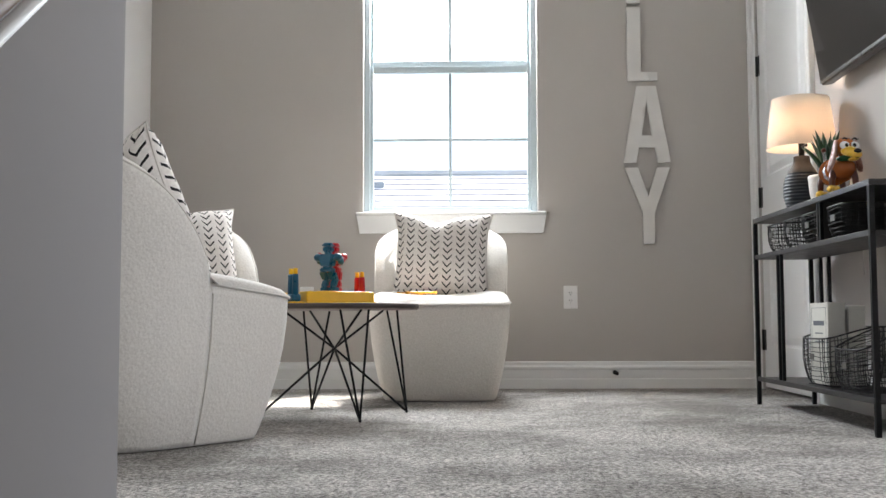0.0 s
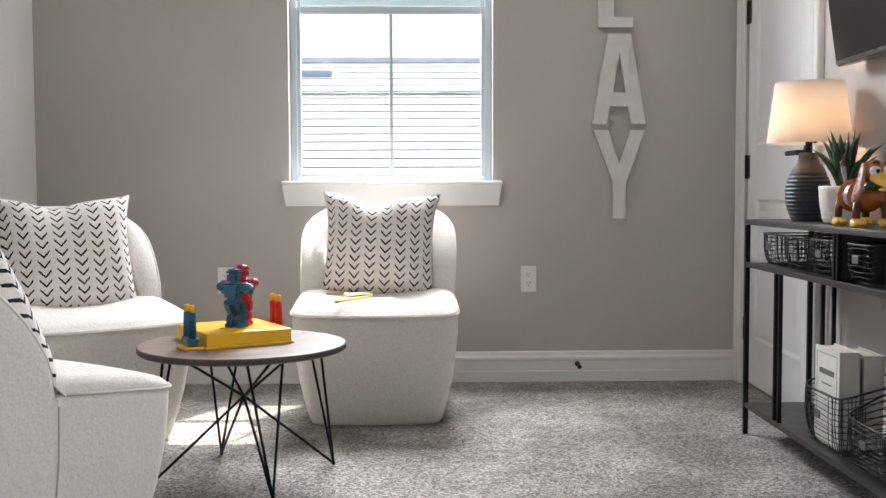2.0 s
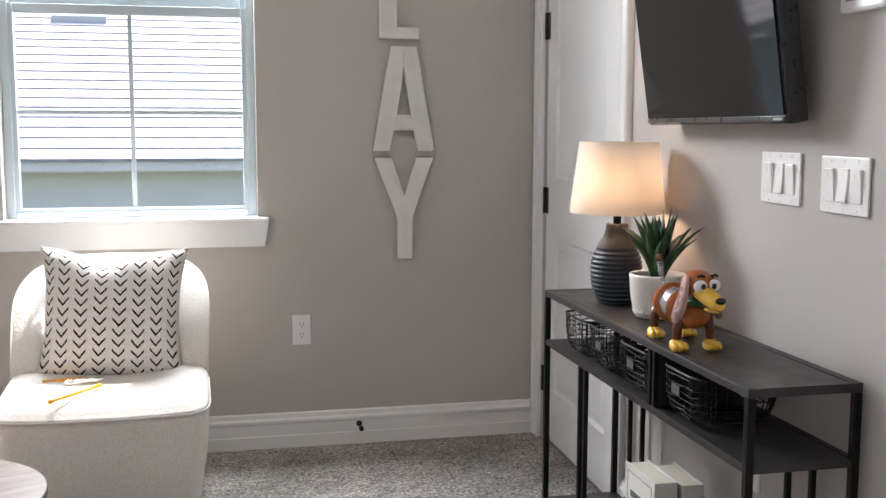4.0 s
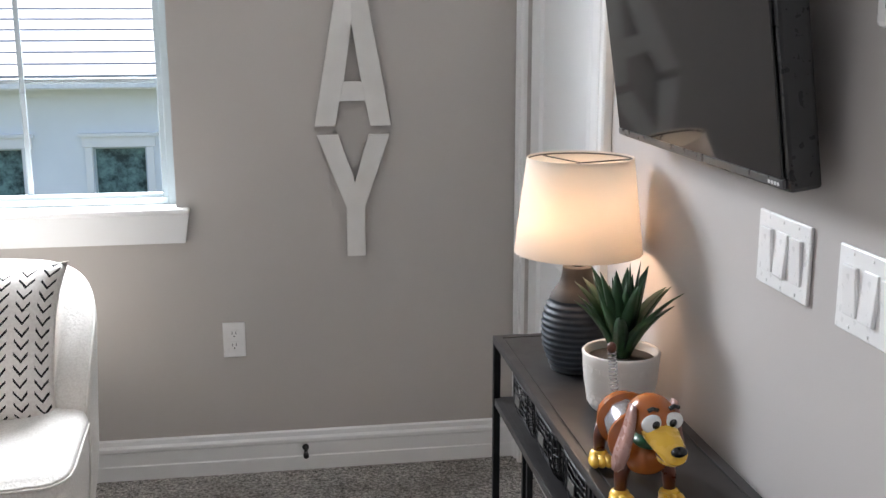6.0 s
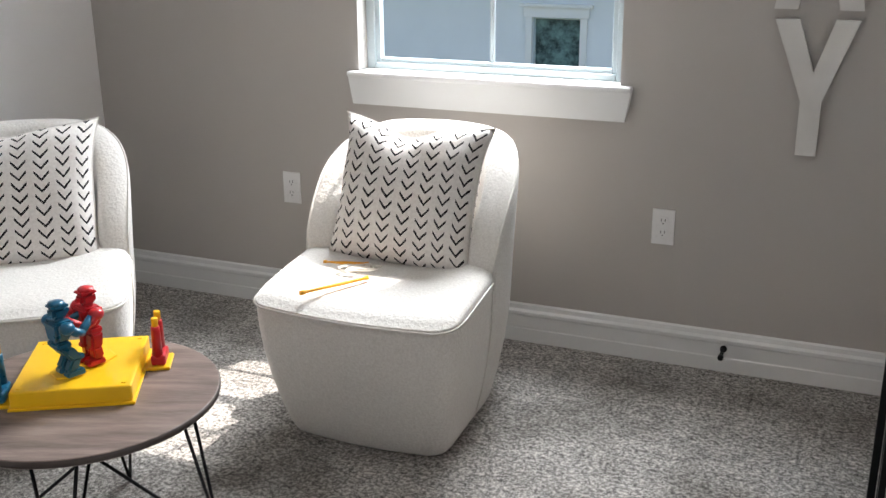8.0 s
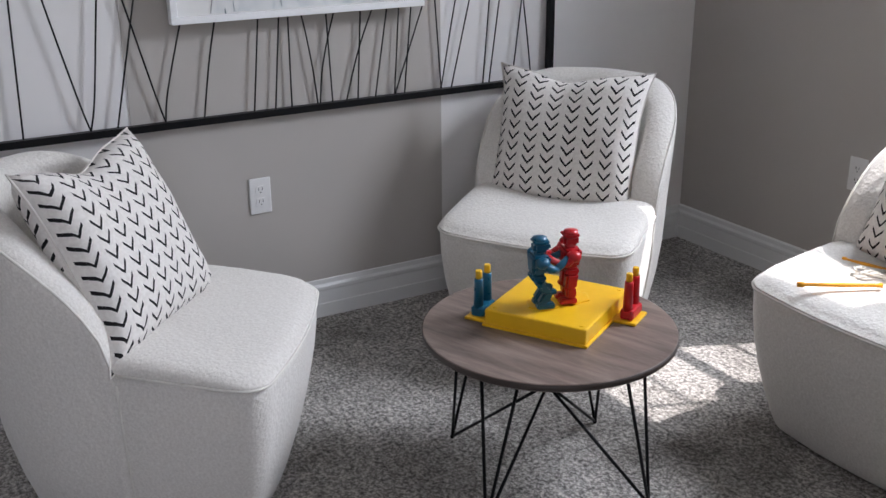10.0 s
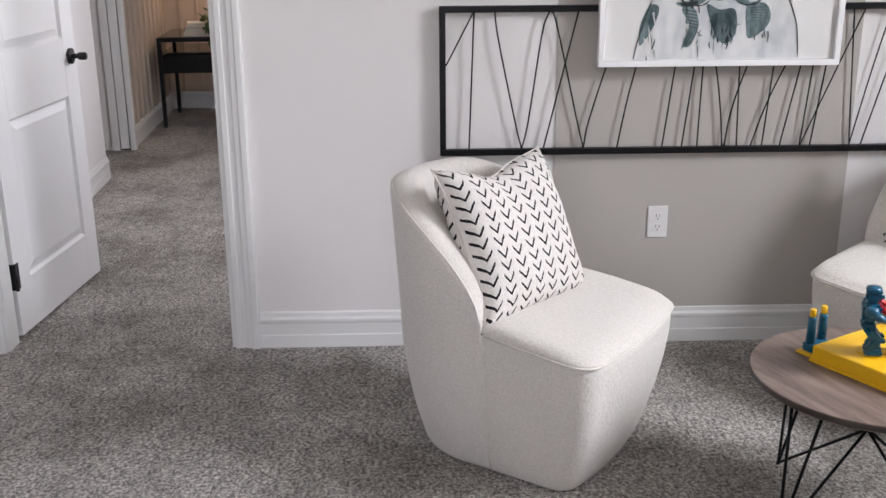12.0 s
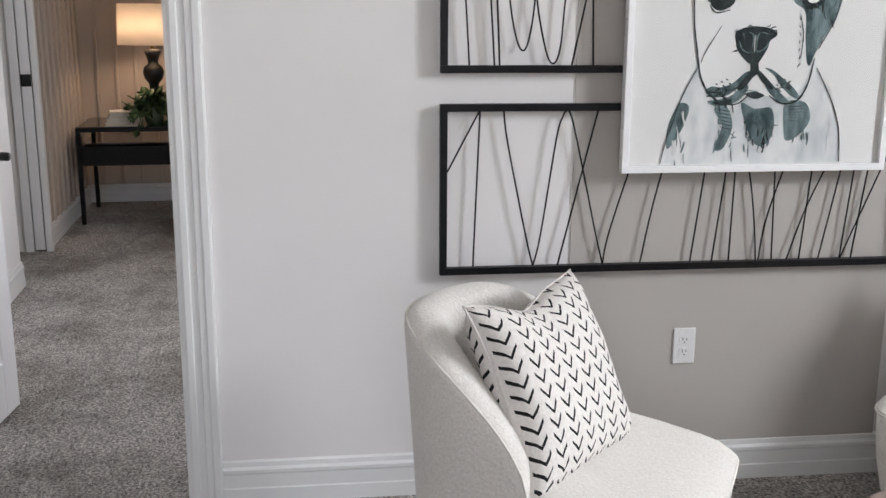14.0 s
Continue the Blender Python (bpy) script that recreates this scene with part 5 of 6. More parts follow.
# ---- framed painting ----
pf = empty("framed_painting", XL + 0.049, 3.530, 1.006, 0, "white framed watercolour of a black and white bulldog", "painting")
pf.matrix_basis = TURN_L @ pf.matrix_basis @ Matrix.Diagonal((1, 0.975, 0.975, 1))
PH = 0.90
PWH = 0.413
b = bmesh.new()
FR = plain("white_lacquered_frame", (0.86, 0.86, 0.86), 0.3, var=0.01)
for nm, bb in (("frame_rail", (-0.012, 0.020, -PWH, PWH, 0, 0.020)), ("frame_rail", (-0.012, 0.020, -PWH, PWH, PH - 0.02, PH)), ("frame_stile", (-0.012, 0.020, -PWH, -PWH + 0.02, 0.0203, PH - 0.0203)), ("frame_stile", (-0.012, 0.020, PWH - 0.02, PWH, 0.0203, PH - 0.0203))):
    part(nm, bx(*bb, bevel=0.0015), FR, pf)
MATB = plain("white_paper", (0.86, 0.85, 0.83), 0.8, var=0.02, scale=3)
part("paper", bx(-0.010, 0.004, -PWH + 0.0205, PWH - 0.0205, 0.0205, PH - 0.0205), MATB, pf)


def wash(name, c, c2, scale=9):
    m = Mat(name, c, 0.8)
    m.color(m.ramp(m.noise(scale, 5, 0.65, vscale=(1, 1, 0.5)), [(0.36, c), (0.62, c2)]))
    return m.m


INK = wash("black_green_ink", (0.008, 0.013, 0.013), (0.03, 0.045, 0.045), 30)
TEAL = wash("grey_teal_wash", (0.03, 0.06, 0.065), (0.22, 0.30, 0.31), 18)
PALE = wash("pale_grey_wash", (0.56, 0.60, 0.62), (0.84, 0.84, 0.83), 14)
WHITEW = wash("white_wash", (0.83, 0.82, 0.80), (0.88, 0.875, 0.86), 9)


def ppt(zx, zy, x):
    zx -= 34 - 18 * min(1, max(0, (zy - 150) / 150))
    return (x, 3.12 + (zx - 519) * 0.001358 - 3.535, (403 - zy) * 0.00133)


def smooth_loop(pts, n=5, closed=True):
    out, N = [], len(pts)
    for i in range(N if closed else N - 1):
        g = lambda j: Vector((*pts[j % N], 0)) if closed else Vector((*pts[max(0, min(N - 1, j))], 0))
        a, p, q, c_ = g(i - 1), g(i), g(i + 1), g(i + 2)
        for t in range(n):
            t /= n
            v_ = 0.5 * ((2 * p) + (q - a) * t + (2 * a - 5 * p + 4 * q - c_) * t * t + (3 * p - a - 3 * q + c_) * t ** 3)
            out.append((v_.x, v_.y))
    if not closed:
        out.append(pts[-1])
    return out


def patch(pts, mat, x, name="brush_patch"):
    b_ = bmesh.new()
    lp = smooth_loop(pts)
    f = b_.faces.new([b_.verts.new(ppt(u, v, x)) for u, v in lp])
    r_ = bmesh.ops.extrude_face_region(b_, geom=[f])
    bmesh.ops.translate(b_, verts=[v for v in r_["geom"] if isinstance(v, bmesh.types.BMVert)], vec=(0.0004, 0, 0))
    bmesh.ops.triangulate(b_, faces=[f_ for f_ in b_.faces if len(f_.verts) > 4])
    bmesh.ops.recalc_face_normals(b_, faces=b_.faces)
    part(name, b_, mat, pf)


def stroke(pts, mat, x, w=2.0):
    b_ = bmesh.new()
    lp = smooth_loop(pts, 5, False)
    N = len(lp)
    P = [Vector(ppt(u, v, x)) for u, v in lp]
    rings = []
    for i, p in enumerate(P):
        d_ = (P[min(i + 1, N - 1)] - P[max(i - 1, 0)]).normalized()
        n_ = Vector((0, -d_.z, d_.y)) * w * 0.00068 * (0.45 + 0.55 * math.sin(math.pi * (i + 0.6) / (N + 0.2))) * (1 + 0.25 * math.sin(i * 2.3))
        o = Vector((0.0003, 0, 0))
        rings.append([p - n_ - o, p + n_ - o, p + n_ + o, p - n_ + o])
    loft(b_, rings, smooth=False)
    part("brush_stroke", b_, mat, pf)


L1, L2, L3, L4 = 0.0044, 0.0052, 0.0060, 0.0068
patch([(625, 384), (640, 320), (672, 240), (712, 172), (760, 150), (960, 150), (985, 175), (1020, 250), (1036, 330), (1040, 376), (1037, 384), (1010, 385), (900, 385), (760, 385), (655, 385), (630, 384)], PALE, L1, "body_wash")
patch([(715, 140), (700, 60), (702, -20), (740, -95), (830, -125), (930, -115), (1010, -60), (1033, 0), (1020, 60), (985, 130), (960, 195), (930, 232), (880, 236), (840, 228), (790, 244), (750, 232), (724, 200)], WHITEW, L2, "head_wash")
patch([(928, -60), (1000, -66), (1034, 0), (1020, 62), (988, 122), (966, 168), (956, 110), (950, 50), (920, 20)], TEAL, L3)
patch([(700, -10), (672, -60), (690, -150), (745, -105), (725, -60)], TEAL, L3, "ear_patch")
patch([(985, -110), (1060, -160), (1070, -60), (1035, -5), (1010, -60)], INK, L3, "ear_patch")
patch([(796, 96), (813, 85), (844, 81), (876, 86), (891, 100), (876, 112), (869, 134), (842, 167), (807, 138), (798, 114)], INK, L3, "nose_patch")
for pts_ in ([(813, 100), (827, 94), (838, 102), (836, 127)], [(871, 98), (856, 94), (847, 102), (845, 127)], [(807, 116), (814, 131), (829, 138), (836, 131)], [(874, 114), (865, 129), (851, 136), (845, 131)]):
    stroke(pts_, TEAL, L4, 2.6)
stroke([(842, 100), (841, 120), (842, 138)], WHITEW, L4, 1.4)
patch([(736, 0), (760, -12), (786, 0), (790, 30), (762, 48), (738, 36)], INK, L3, "eye_patch")
patch([(744, 6), (766, 0), (780, 12), (762, 24), (746, 20)], WHITEW, L4, "eye_patch")
patch([(756, 4), (768, 4), (770, 16), (758, 18)], INK, L4 + 0.0008, "eye_patch")
patch([(940, -8), (968, -18), (992, 0), (990, 30), (962, 44), (940, 28)], INK, L4, "eye_patch")
patch([(948, 4), (968, -4), (984, 8), (976, 28), (956, 28)], WHITEW, L4 + 0.0008, "eye_patch")
patch([(958, 6), (972, 6), (972, 22), (960, 22)], INK, L4 + 0.0016, "eye_patch")
patch([(746, 262), (775, 256), (786, 300), (768, 350), (748, 350), (762, 300)], TEAL, L2)
patch([(808, 250), (840, 262), (878, 262), (880, 315), (862, 345), (838, 340), (822, 312)], TEAL, L2)
patch([(908, 252), (955, 248), (966, 285), (940, 322), (908, 330)], TEAL, L2)
patch([(640, 300), (668, 250), (690, 260), (664, 320), (640, 350)], TEAL, L2)
patch([(814, 207), (827, 214), (811, 236), (783, 252), (751, 256), (731, 245), (760, 240), (789, 231)], TEAL, L3)
patch([(858, 191), (873, 198), (894, 222), (916, 245), (903, 252), (882, 236), (867, 216)], TEAL, L3)
patch([(742, 247), (767, 243), (787, 240), (780, 251), (760, 254)], INK, L4, "mouth_patch")
patch([(818, 230), (840, 224), (862, 232), (840, 240)], INK, L4, "mouth_patch")
patch([(834, 154), (849, 154), (851, 180), (836, 194), (814, 218), (800, 218), (813, 198), (831, 178)], INK, L4, "mouth_patch")
patch([(843, 176), (854, 178), (871, 196), (883, 216), (874, 218), (858, 202)], INK, L4, "mouth_patch")
for pts, w in (([(625, 384), (640, 320), (672, 240), (715, 170)], 2.5), ([(1040, 384), (1034, 320), (1018, 250), (985, 172)], 2.5), ([(700, 10), (704, 80), (715, 145), (719, 190), (735, 226), (762, 248), (800, 250), (830, 226)], 4),
               ([(872, 232), (900, 250), (936, 244), (962, 208), (980, 150)], 4), ([(1028, 10), (1022, 60), (988, 128)], 2.5), ([(700, 10), (704, -40), (742, -98)], 2.5), ([(742, -98), (830, -128), (930, -118), (1010, -62), (1034, 0)], 2.5), ([(765, 80), (735, 130), (722, 160)], 2), ([(940, 55), (950, 100), (948, 150)], 2.2), ([(735, 36), (750, 52), (782, 46)], 3)):
    stroke(pts, INK, L4, w)
for k in range(6):
    stroke([(752 + k, 262 + 8 * k), (784, 268 + 8 * k)], INK, L3, 1.6)
    stroke([(915, 258 + 6 * k), (958 - 3 * k, 256 + 7 * k)], INK, L3, 1.2)
rs = random.Random(11)
for (u0, u1, v0, v1), mt_, n_ in (((748, 786, 262, 350), TEAL, 9), ((812, 878, 262, 345), TEAL, 14), ((910, 962, 252, 325), TEAL, 12), ((930, 1020, -50, 120), INK, 10), ((640, 690, 250, 340), PALE, 8), ((980, 1030, 200, 370), PALE, 10), ((815, 870, 300, 350), INK, 8), ((655, 700, 300, 380), TEAL, 6), ((742, 790, 226, 246), INK, 5)):
    for k in range(n_):
        u, v = rs.uniform(u0, u1), rs.uniform(v0, v1)
        ll = rs.uniform(12, 34)
        du = rs.uniform(-7, 7)
        stroke([(u, v), (u + du * 0.5 + rs.uniform(-2, 2), v + ll / 2), (u + du, v + ll)], mt_, L3 + 0.0004, rs.uniform(1.5, 4.5))
for k in range(8):
    for u, v in ((752 + (k % 3) * 13 + 4 * (k // 3), 205 - (k % 3) * 5 + (k // 3) * 9), (896 + (k % 3) * 12 - 3 * (k // 3), 190 + (k % 3) * 5 + (k // 3) * 9)):
        du = rs.uniform(-1.5, 1.5)
        patch([(u + du, v), (u + du + 4.2, v + 1), (u + du + 3.8, v + 3.4), (u + du - 0.3, v + 2.6)], INK, L4, "whisker_dot")
# darker washes round the muzzle, the nose and the eyes
patch([(728, 224), (748, 236), (776, 232), (804, 214), (826, 192), (838, 178), (820, 182), (792, 204), (764, 214), (742, 212)], TEAL, L3 + 0.0002, "muzzle_wash")
patch([(866, 172), (884, 186), (902, 212), (926, 236), (944, 240), (930, 216), (908, 196), (884, 176)], TEAL, L3 + 0.0002, "muzzle_wash")
for u0, v0, n_, mt_ in ((742, 226, 12, INK), (792, 216, 8, INK), (900, 214, 9, INK), (806, 90, 8, INK), (806, 128, 7, INK), (862, 88, 7, INK), (742, 26, 9, INK), (952, 34, 8, INK), (862, 300, 8, TEAL), (826, 300, 8, TEAL), (768, 318, 7, TEAL)):
    for k in range(n_):
        u, v = u0 + rs.uniform(-16, 20), v0 + rs.uniform(-9, 9)
        stroke([(u, v), (u + rs.uniform(2, 8), v + rs.uniform(-5, 5)), (u + rs.uniform(6, 14), v + rs.uniform(-7, 7))], mt_, L4 + 0.0003, rs.uniform(1.6, 3.6))
for k in range(7):
    stroke([(812 + 3 * k, 222 + (k % 3) * 3), (820 + 5 * k, 224 - (k % 2) * 4)], TEAL, L4 + 0.0004, 1.6)
    stroke([(938 + 1.5 * k, 60 + 17 * k), (941 + rs.uniform(-3, 4), 68 + 17 * k)], INK, L4 + 0.0004, 1.8)
GLASS = bpy.data.materials.new("picture_glass")
GLASS.use_nodes = True
g_ = GLASS.node_tree
gb = g_.nodes["Principled BSDF"]
gb.inputs["Base Color"].default_value = (0.0, 0.0, 0.0, 1)
gb.inputs["Roughness"].default_value = 0.03
gb.inputs["Alpha"].default_value = 0.06
gl = part("picture_glass", bx(0.0100, 0.0120, -PWH + 0.0205, PWH - 0.0205, 0.0205, PH - 0.0205), GLASS, pf)
gl.visible_shadow = False

# ---- handrail on the stair wall ----
RAILW = plain("brown_stained_rail_wood", (0.40, 0.25, 0.17), 0.4, var=0.15, scale=20)
hr = empty("handrail", -0.279, 0.0, 0.0, 0, "brown wooden handrail on white brackets along the stair wall", "handrail")
b = bmesh.new()
d = Vector((0, 0.25, 0.185)).normalized()
p0 = Vector((0.052, 0.270, 0.448))
rings = []
for s_ in (-2.4, 0.0, 0.27):
    c_ = p0 + d * s_
    rings.append([c_ + Vector((0.015 * math.cos(a), -0.45 * 0.010 * math.sin(a), 0.010 * math.sin(a))) for a in [2 * math.pi * k / 16 for k in range(16)]])
loft(b, rings)
part("rail", b, RAILW, hr)
for up in (-1, 1):
    b = bmesh.new()
    rod(b, p0 + d * -2.4 + Vector((0.010, -0.6 * up * 0.012, 0.8 * up * 0.0125)), p0 + d * 0.27 + Vector((0.010, -0.6 * up * 0.012, 0.8 * up * 0.0125)), 0.0028, 8)
    part("fillet", b, TRIM, hr)
for s_ in (-2.2, -1.3, -0.35):
    c_ = p0 + d * s_
    b = bmesh.new()
    tube(b, [(0.001, c_.y, c_.z - 0.07), (0.035, c_.y, c_.z - 0.07), (0.050, c_.y, c_.z - 0.045), (0.052, c_.y, c_.z - 0.015)], 0.006, 8)
    rod(b, (0.0005, c_.y, c_.z - 0.07), (0.006, c_.y, c_.z - 0.07), 0.024, 16)
    part("bracket", b, TRIM, hr)

# ---- far room ----
for k in range(16):
    y = 0.92 + k * 0.138
    turned(structure("wall_batten", bx(-6.7795, -6.762, y, y + 0.022, 0.136, H, bevel=0.003), PANEL), TURN_H)
for k in range(8):
    x = -6.62 + k * 0.165
    turned(structure("wall_batten", bx(x, x + 0.022, 0.8105, 0.826, 0.136, H, bevel=0.003), PANEL), TURN_H)
GLASSD = Mat("dark_glass_top", (0.03, 0.035, 0.035), 0.05, spec=0.7).m
nt = empty("side_table", -6.25, 1.352, 0, 0, "black metal side table with glass top and a drawer", "table")
turned(nt, TURN_H)
TZ2, TW, TD = 0.662, 0.46, 0.31
for sx in (-1, 1):
    for sy in (-1, 1):
        part("leg", bx(sx * TD - 0.014, sx * TD + 0.014, sy * (TW - 0.014) - 0.014, sy * (TW - 0.014) + 0.014, 0, TZ2 - 0.034, bevel=0.002), BLACKM, nt)
b = bmesh.new()
for x0, x1, y0, y1 in ((-TD - 0.014, -TD + 0.014, -TW, TW), (TD - 0.014, TD + 0.014, -TW, TW), (-TD + 0.0145, TD - 0.0145, -TW, -TW + 0.028), (-TD + 0.0145, TD - 0.0145, TW - 0.028, TW)):
    box(b, x0, x1, y0, y1, TZ2 - 0.0335, TZ2 - 0.004, bevel=0.001)
part("top_rim", b, BLACKM, nt)
part("glass_top", bx(-TD, TD, -TW + 0.01, TW - 0.01, TZ2 - 0.0035, TZ2), GLASSD, nt)
part("drawer_box", bx(-TD + 0.02, TD - 0.005, -TW + 0.03, TW - 0.03, 0.40, 0.53, bevel=0.003), BLACKM, nt)
part("glass_shelf", bx(-TD + 0.02, TD - 0.02, -TW + 0.03, TW - 0.03, 0.545, 0.551), GLASSD, nt)

fl = empty("far_lamp", -6.28, 1.385, TZ2 + 0.0005, 0, "lit lamp, black vase-shaped base, cream drum shade", "lamp")
turned(fl, TURN_H)
BLKC = plain("black_ceramic", (0.015, 0.014, 0.014), 0.35)
b = bmesh.new()
lathe(b, [(0.0, 0.0), (0.052, 0.0), (0.056, 0.02), (0.036, 0.09), (0.028, 0.20), (0.036, 0.262), (0.062, 0.295), (0.073, 0.337), (0.063, 0.376), (0.035, 0.398), (0.036, 0.42), (0.047, 0.455), (0.063, 0.490), (0.0, 0.495)], 28, cap=False)
part("base", b, BLKC, fl)
b = bmesh.new()
lathe(b, [(0.010, 0.501), (0.010, 0.60)], 12)
part("stem", b, plain("brass", (0.55, 0.36, 0.13), 0.3, 1.0), fl)
b = bmesh.new()
lathe(b, [(0.232, 0.530), (0.219, 0.805), (0.217, 0.805), (0.230, 0.530), (0.232, 0.530)], 40, cap=False)
part("shade", b, SHADE2, fl)
for k in range(4):
    bk = empty("book", -6.05, 1.20, TZ2 + 0.0005 + 0.0245 * k, 3 * k, "white hardback book in the stack on the side table", "book", "stacked books on the side table")
    turned(bk, TURN_H)
    w_, l_ = 0.085, -0.12 + 0.008 * k
    for z0, z1 in ((0, 0.003), (0.0205, 0.0235)):
        part("cover", bx(-w_, w_, l_, 0.12, z0, z1, bevel=0.001), COVER, bk)
    part("pages", bx(-w_ + 0.004, w_ - 0.004, l_ + 0.004, 0.119, 0.0032, 0.0203), PAPER, bk)
fp = empty("trailing_plant", -6.02, 1.40, TZ2 + 0.0005, 0, "trailing green plant in a glass vase on the side table", "plant")
fp.matrix_basis = TURN_H @ fp.matrix_basis @ Matrix.Diagonal((1.2, 1.2, 1.3, 1))
b = bmesh.new()
lathe(b, [(0.0, 0.0), (0.045, 0.0), (0.055, 0.04), (0.048, 0.11), (0.0, 0.11)], 20, cap=False)
part("vase", b, plain("green_glass_vase", (0.07, 0.10, 0.06), 0.12), fp)
LEAF2 = Mat("light_green_leaf", (0.05, 0.11, 0.03), 0.5)
LEAF2.color(LEAF2.ramp(LEAF2.noise(12, 3), [(0.3, (0.02, 0.05, 0.015)), (0.7, (0.09, 0.16, 0.05))]))
rnd = random.Random(3)
for k in range(19):
    a = rnd.uniform(0, 6.28)
    R = rnd.uniform(0.10, 0.19)
    drop = rnd.uniform(-0.02, 0.16)
    st = [(R * t * math.cos(a), R * t * math.sin(a), 0.11 + 0.16 * t - (0.16 + drop) * t * t) for t in (0, 0.25, 0.5, 0.75, 1)]
    b = bmesh.new()
    tube(b, st, 0.0025, 5)
    part("stem", b, LEAF2.m, fp)
    for t in range(1, 12):
        f = t / 11
        p = Vector((R * f * math.cos(a), R * f * math.sin(a), 0.11 + 0.16 * f - (0.16 + drop) * f * f)) + Vector((rnd.uniform(-.02, .02), rnd.uniform(-.02, .02), rnd.uniform(-.01, .02)))
        b = bmesh.new()
        mm = Matrix.Translation(p) @ Euler((rnd.uniform(-1, 1), rnd.uniform(-1, 1), rnd.uniform(0, 6.28))).to_matrix().to_4x4()
        L = rnd.uniform(0.050, 0.078)
        rings = []
        for s_, w in ((0, 0.001), (0.25, 0.33), (0.55, 0.36), (0.8, 0.2), (1, 0.001)):
            rings.append([mm @ Vector((s_ * L, w * L, 0.12 * L * w)), mm @ Vector((s_ * L, 0, -0.0012)), mm @ Vector((s_ * L, -w * L, 0.12 * L * w)), mm @ Vector((s_ * L, 0, 0.0012))])
        loft(b, rings)
        part("leaf", b, LEAF2.m, fp)

# ---- outdoors ----
GRASS = Mat("lawn", (0.07, 0.10, 0.03), 0.95)
GRASS.color(GRASS.ramp(GRASS.noise(0.7, 5), [(0.3, (0.07, 0.085, 0.04)), (0.7, (0.12, 0.135, 0.07))]))
b = bmesh.new()
box(b, -600, 600, 5.30, 1500, -3.35, -3.05)
structure("ground", b, GRASS.m, "mown lawn outside")
STUCCO = paint("white_stucco", (0.74, 0.77, 0.79), 0.9, 0.4)
ROOFT = plain("pale_roof_tile", (0.68, 0.66, 0.64), 0.85, var=0.12, scale=2)
HY, EAVE = 17.0, 0.60
house = empty("neighbour_house", 0, HY, -3.05, 0, "single-storey white stucco house with a pale tiled roof", "house")


def hp(name, bm, mat, parent=None, label=""):
    if parent is None:
        bmesh.ops.translate(bm, verts=bm.verts, vec=(0, -HY, 3.05))
        parent = house
    else:
        bmesh.ops.translate(bm, verts=bm.verts, vec=(0, -HY, 3.05))
    return part(name, bm, mat, parent, label)


wz0, wz1 = -1.55, -0.235
holes = [(-3.71, -2.97), (-2.03, -1.29), (-0.19, 0.55)]
prev = -9.0
for a, c_ in holes:
    hp("wall", bx(prev, a, HY, HY + 0.25, -3.05, EAVE), STUCCO)
    hp("wall", bx(a, c_, HY, HY + 0.25, -3.05, wz0), STUCCO)
    hp("wall", bx(a, c_, HY, HY + 0.25, wz1, EAVE), STUCCO)
    prev = c_
hp("wall", bx(prev, 9.0, HY, HY + 0.25, -3.05, EAVE), STUCCO)
hp("wall", bx(-9.0, -8.75, HY + 0.25, 28, -3.05, EAVE), STUCCO)
hp("wall", bx(8.75, 9.0, HY + 0.25, 28, -3.05, EAVE), STUCCO)
# teal mottle in the base colour stands in for trees mirrored in the panes
PANE = Mat("dark_glass_painted_reflection", (0.03, 0.06, 0.06), 0.08, spec=0.6)
PANE.color(PANE.ramp(PANE.noise(5, 5, 0.7), [(0.38, (0.015, 0.04, 0.045)), (0.62, (0.13, 0.24, 0.24))]))
for a, c_ in holes:
    we = new("window")
    we.parent = house
    b = bmesh.new()
    box(b, a - 0.10, a, HY - 0.04, HY - 0.002, wz0, wz1, bevel=0.004)
    box(b, c_, c_ + 0.10, HY - 0.04, HY - 0.002, wz0, wz1, bevel=0.004)
    box(b, a - 0.13, c_ + 0.13, HY - 0.05, HY - 0.002, wz1 + 0.002, wz1 + 0.15, bevel=0.004)
    box(b, a - 0.18, c_ + 0.18, HY - 0.09, HY - 0.002, wz1 + 0.152, wz1 + 0.20, bevel=0.004)
    hp("surround", b, TRIM, we)
    hp("pane", bx(a + 0.03, c_ - 0.03, HY + 0.09, HY + 0.10, wz0 + 0.03, wz1 - 0.03), PANE.m, we)
    b = bmesh.new()
    box(b, a, a + 0.03, HY + 0.06, HY + 0.12, wz0, wz1)
    box(b, c_ - 0.03, c_, HY + 0.06, HY + 0.12, wz0, wz1)
    box(b, a + 0.031, c_ - 0.031, HY + 0.06, HY + 0.12, wz1 - 0.03, wz1)
    box(b, a + 0.031, c_ - 0.031, HY + 0.06, HY + 0.12, wz0, wz0 + 0.03)
    hp("frame", b, VINYL, we)
b = bmesh.new()
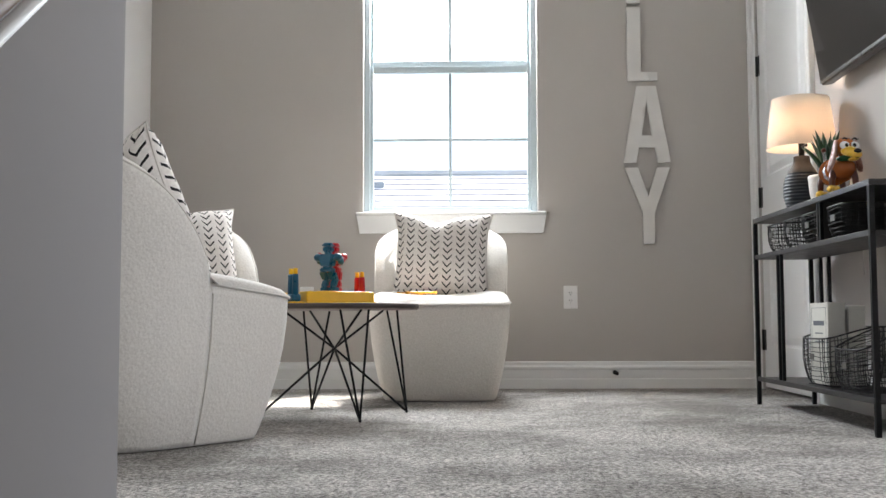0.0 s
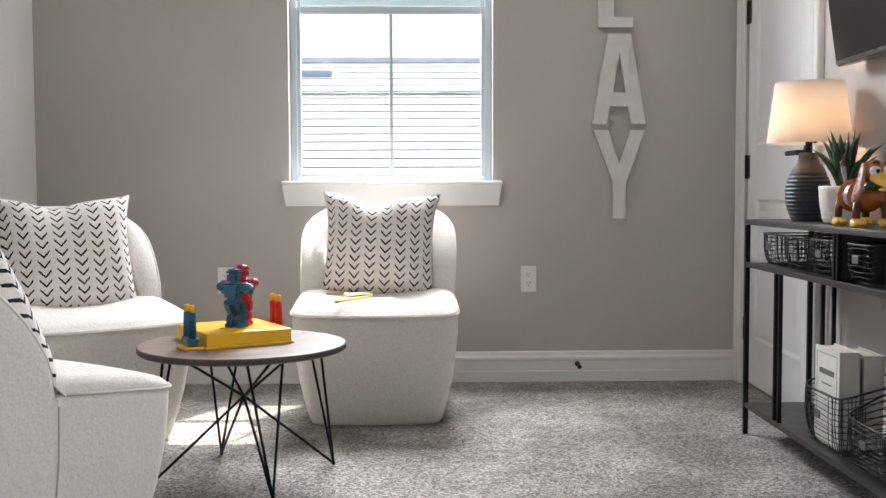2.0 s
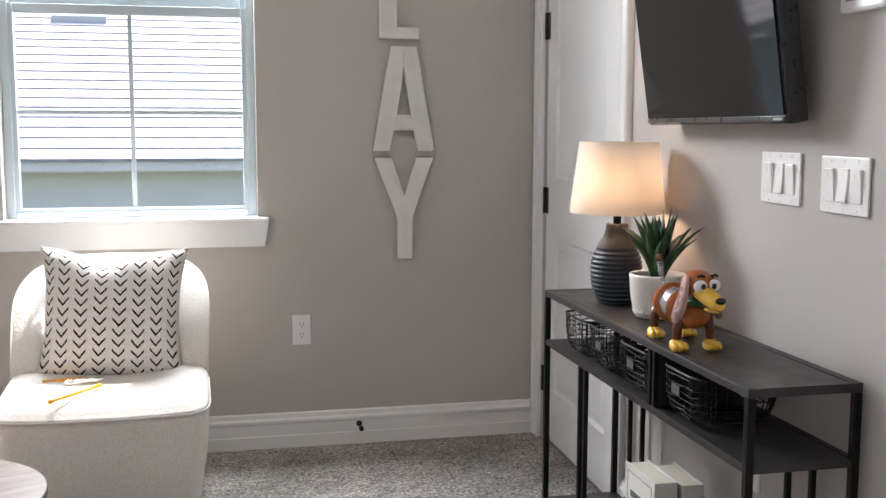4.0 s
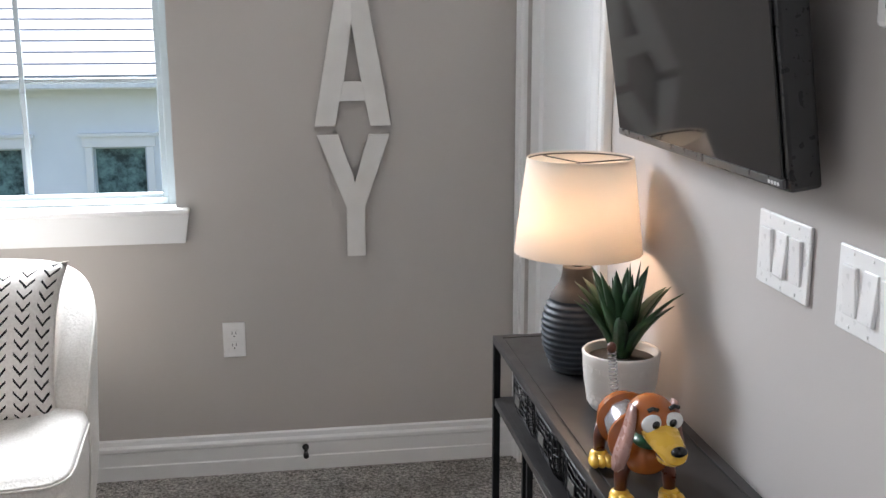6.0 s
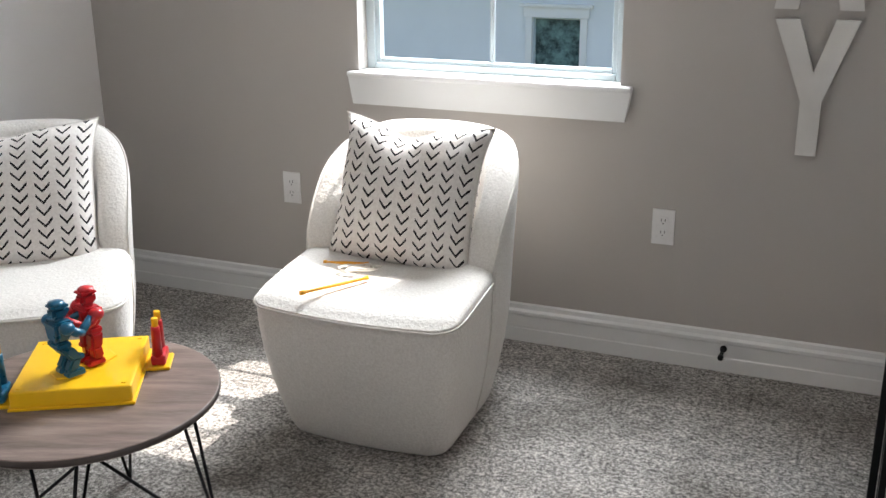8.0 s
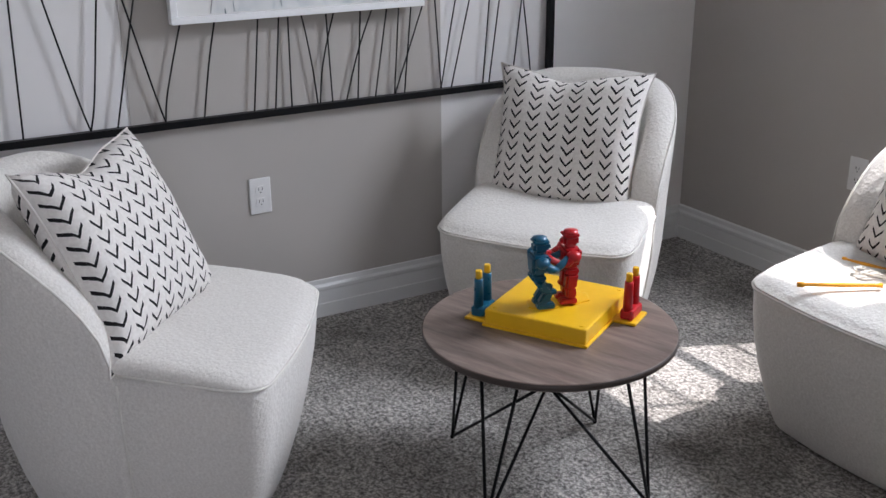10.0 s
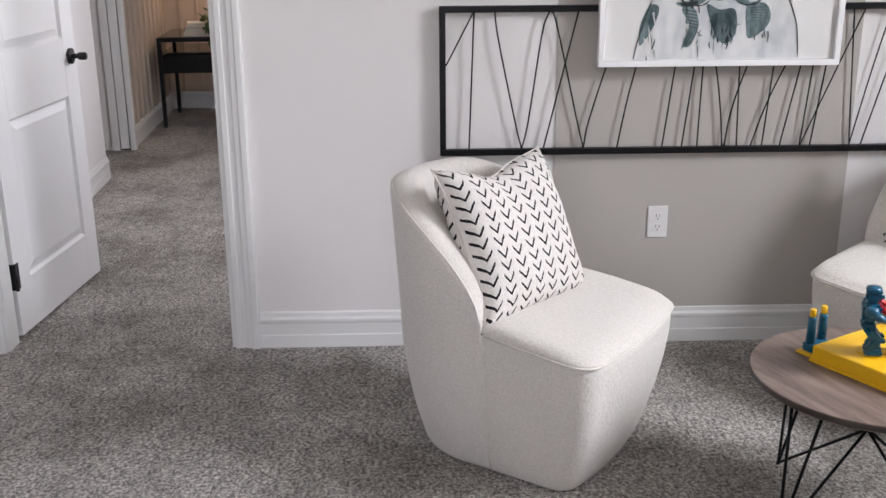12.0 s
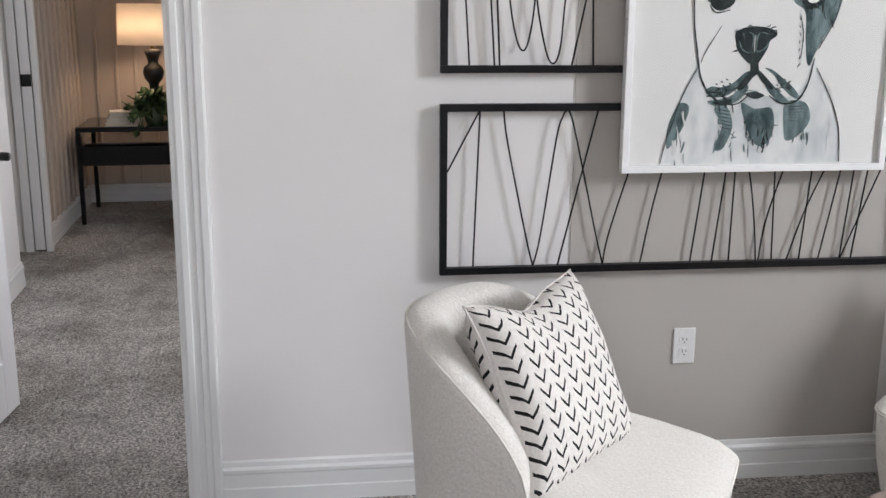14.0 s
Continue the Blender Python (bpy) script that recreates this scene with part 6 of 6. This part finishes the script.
box(b, -9.5, 9.5, HY - 0.52, HY + 0.3, EAVE, EAVE + 0.03)
box(b, -9.5, 9.5, HY - 0.56, HY - 0.525, EAVE + 0.02, EAVE + 0.16, bevel=0.004)
hp("soffit", b, plain("grey_white_fascia", (0.78, 0.79, 0.79), 0.6))
# dark grey on the butt faces paints the shadow line of each course
TILEEDGE = plain("shadow_line_tile_butt", (0.32, 0.33, 0.35), 0.9, var=0.2, scale=3)
roof = new("roof")
roof.parent = house
slope = 0.50
ncourse = 18
run_ = 5.4
ROWS_R = []
for k in range(ncourse):
    y0 = HY - 0.60 + run_ * k / ncourse
    y1 = HY - 0.60 + run_ * (k + 1) / ncourse + 0.05
    z0 = EAVE + 0.16 + slope * run_ * k / ncourse
    z1 = z0 + slope * (y1 - y0)
    cut = 0.8 * max(0, y0 - HY + 0.6)
    b = bmesh.new()
    x0, x1 = -9.6 + cut, 9.6 - cut
    vs = [b.verts.new(p) for p in ((x0, y0, z0 + 0.036), (x1, y0, z0 + 0.036), (x1 - 0.3, y1, z1 + 0.01), (x0 + 0.3, y1, z1 + 0.01), (x0, y0, z0 - 0.01), (x1, y0, z0 - 0.01))]
    b.faces.new((vs[0], vs[1], vs[2], vs[3]))
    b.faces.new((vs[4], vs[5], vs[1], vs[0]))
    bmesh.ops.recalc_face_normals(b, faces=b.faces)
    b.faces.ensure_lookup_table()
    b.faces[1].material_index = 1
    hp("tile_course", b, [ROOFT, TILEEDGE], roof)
b = bmesh.new()
zr = EAVE + 0.16 + slope * run_
rod(b, (-4.3, HY - 0.6 + run_, zr + 0.03), (4.3, HY - 0.6 + run_, zr + 0.03), 0.10, 8)
hp("ridge", b, ROOFT, roof)
b = bmesh.new()
box(b, -2.65, -1.70, HY + 4.0, HY + 4.3, EAVE + 2.45, EAVE + 2.62, bevel=0.02)
hp("roof_vent", b, plain("grey_vent_metal", (0.45, 0.46, 0.47), 0.5), roof)
b = bmesh.new()
box(b, -9.2, 9.2, HY + 4.85, 29, EAVE, EAVE + 2.72)
hp("roof_body", b, ROOFT, roof)
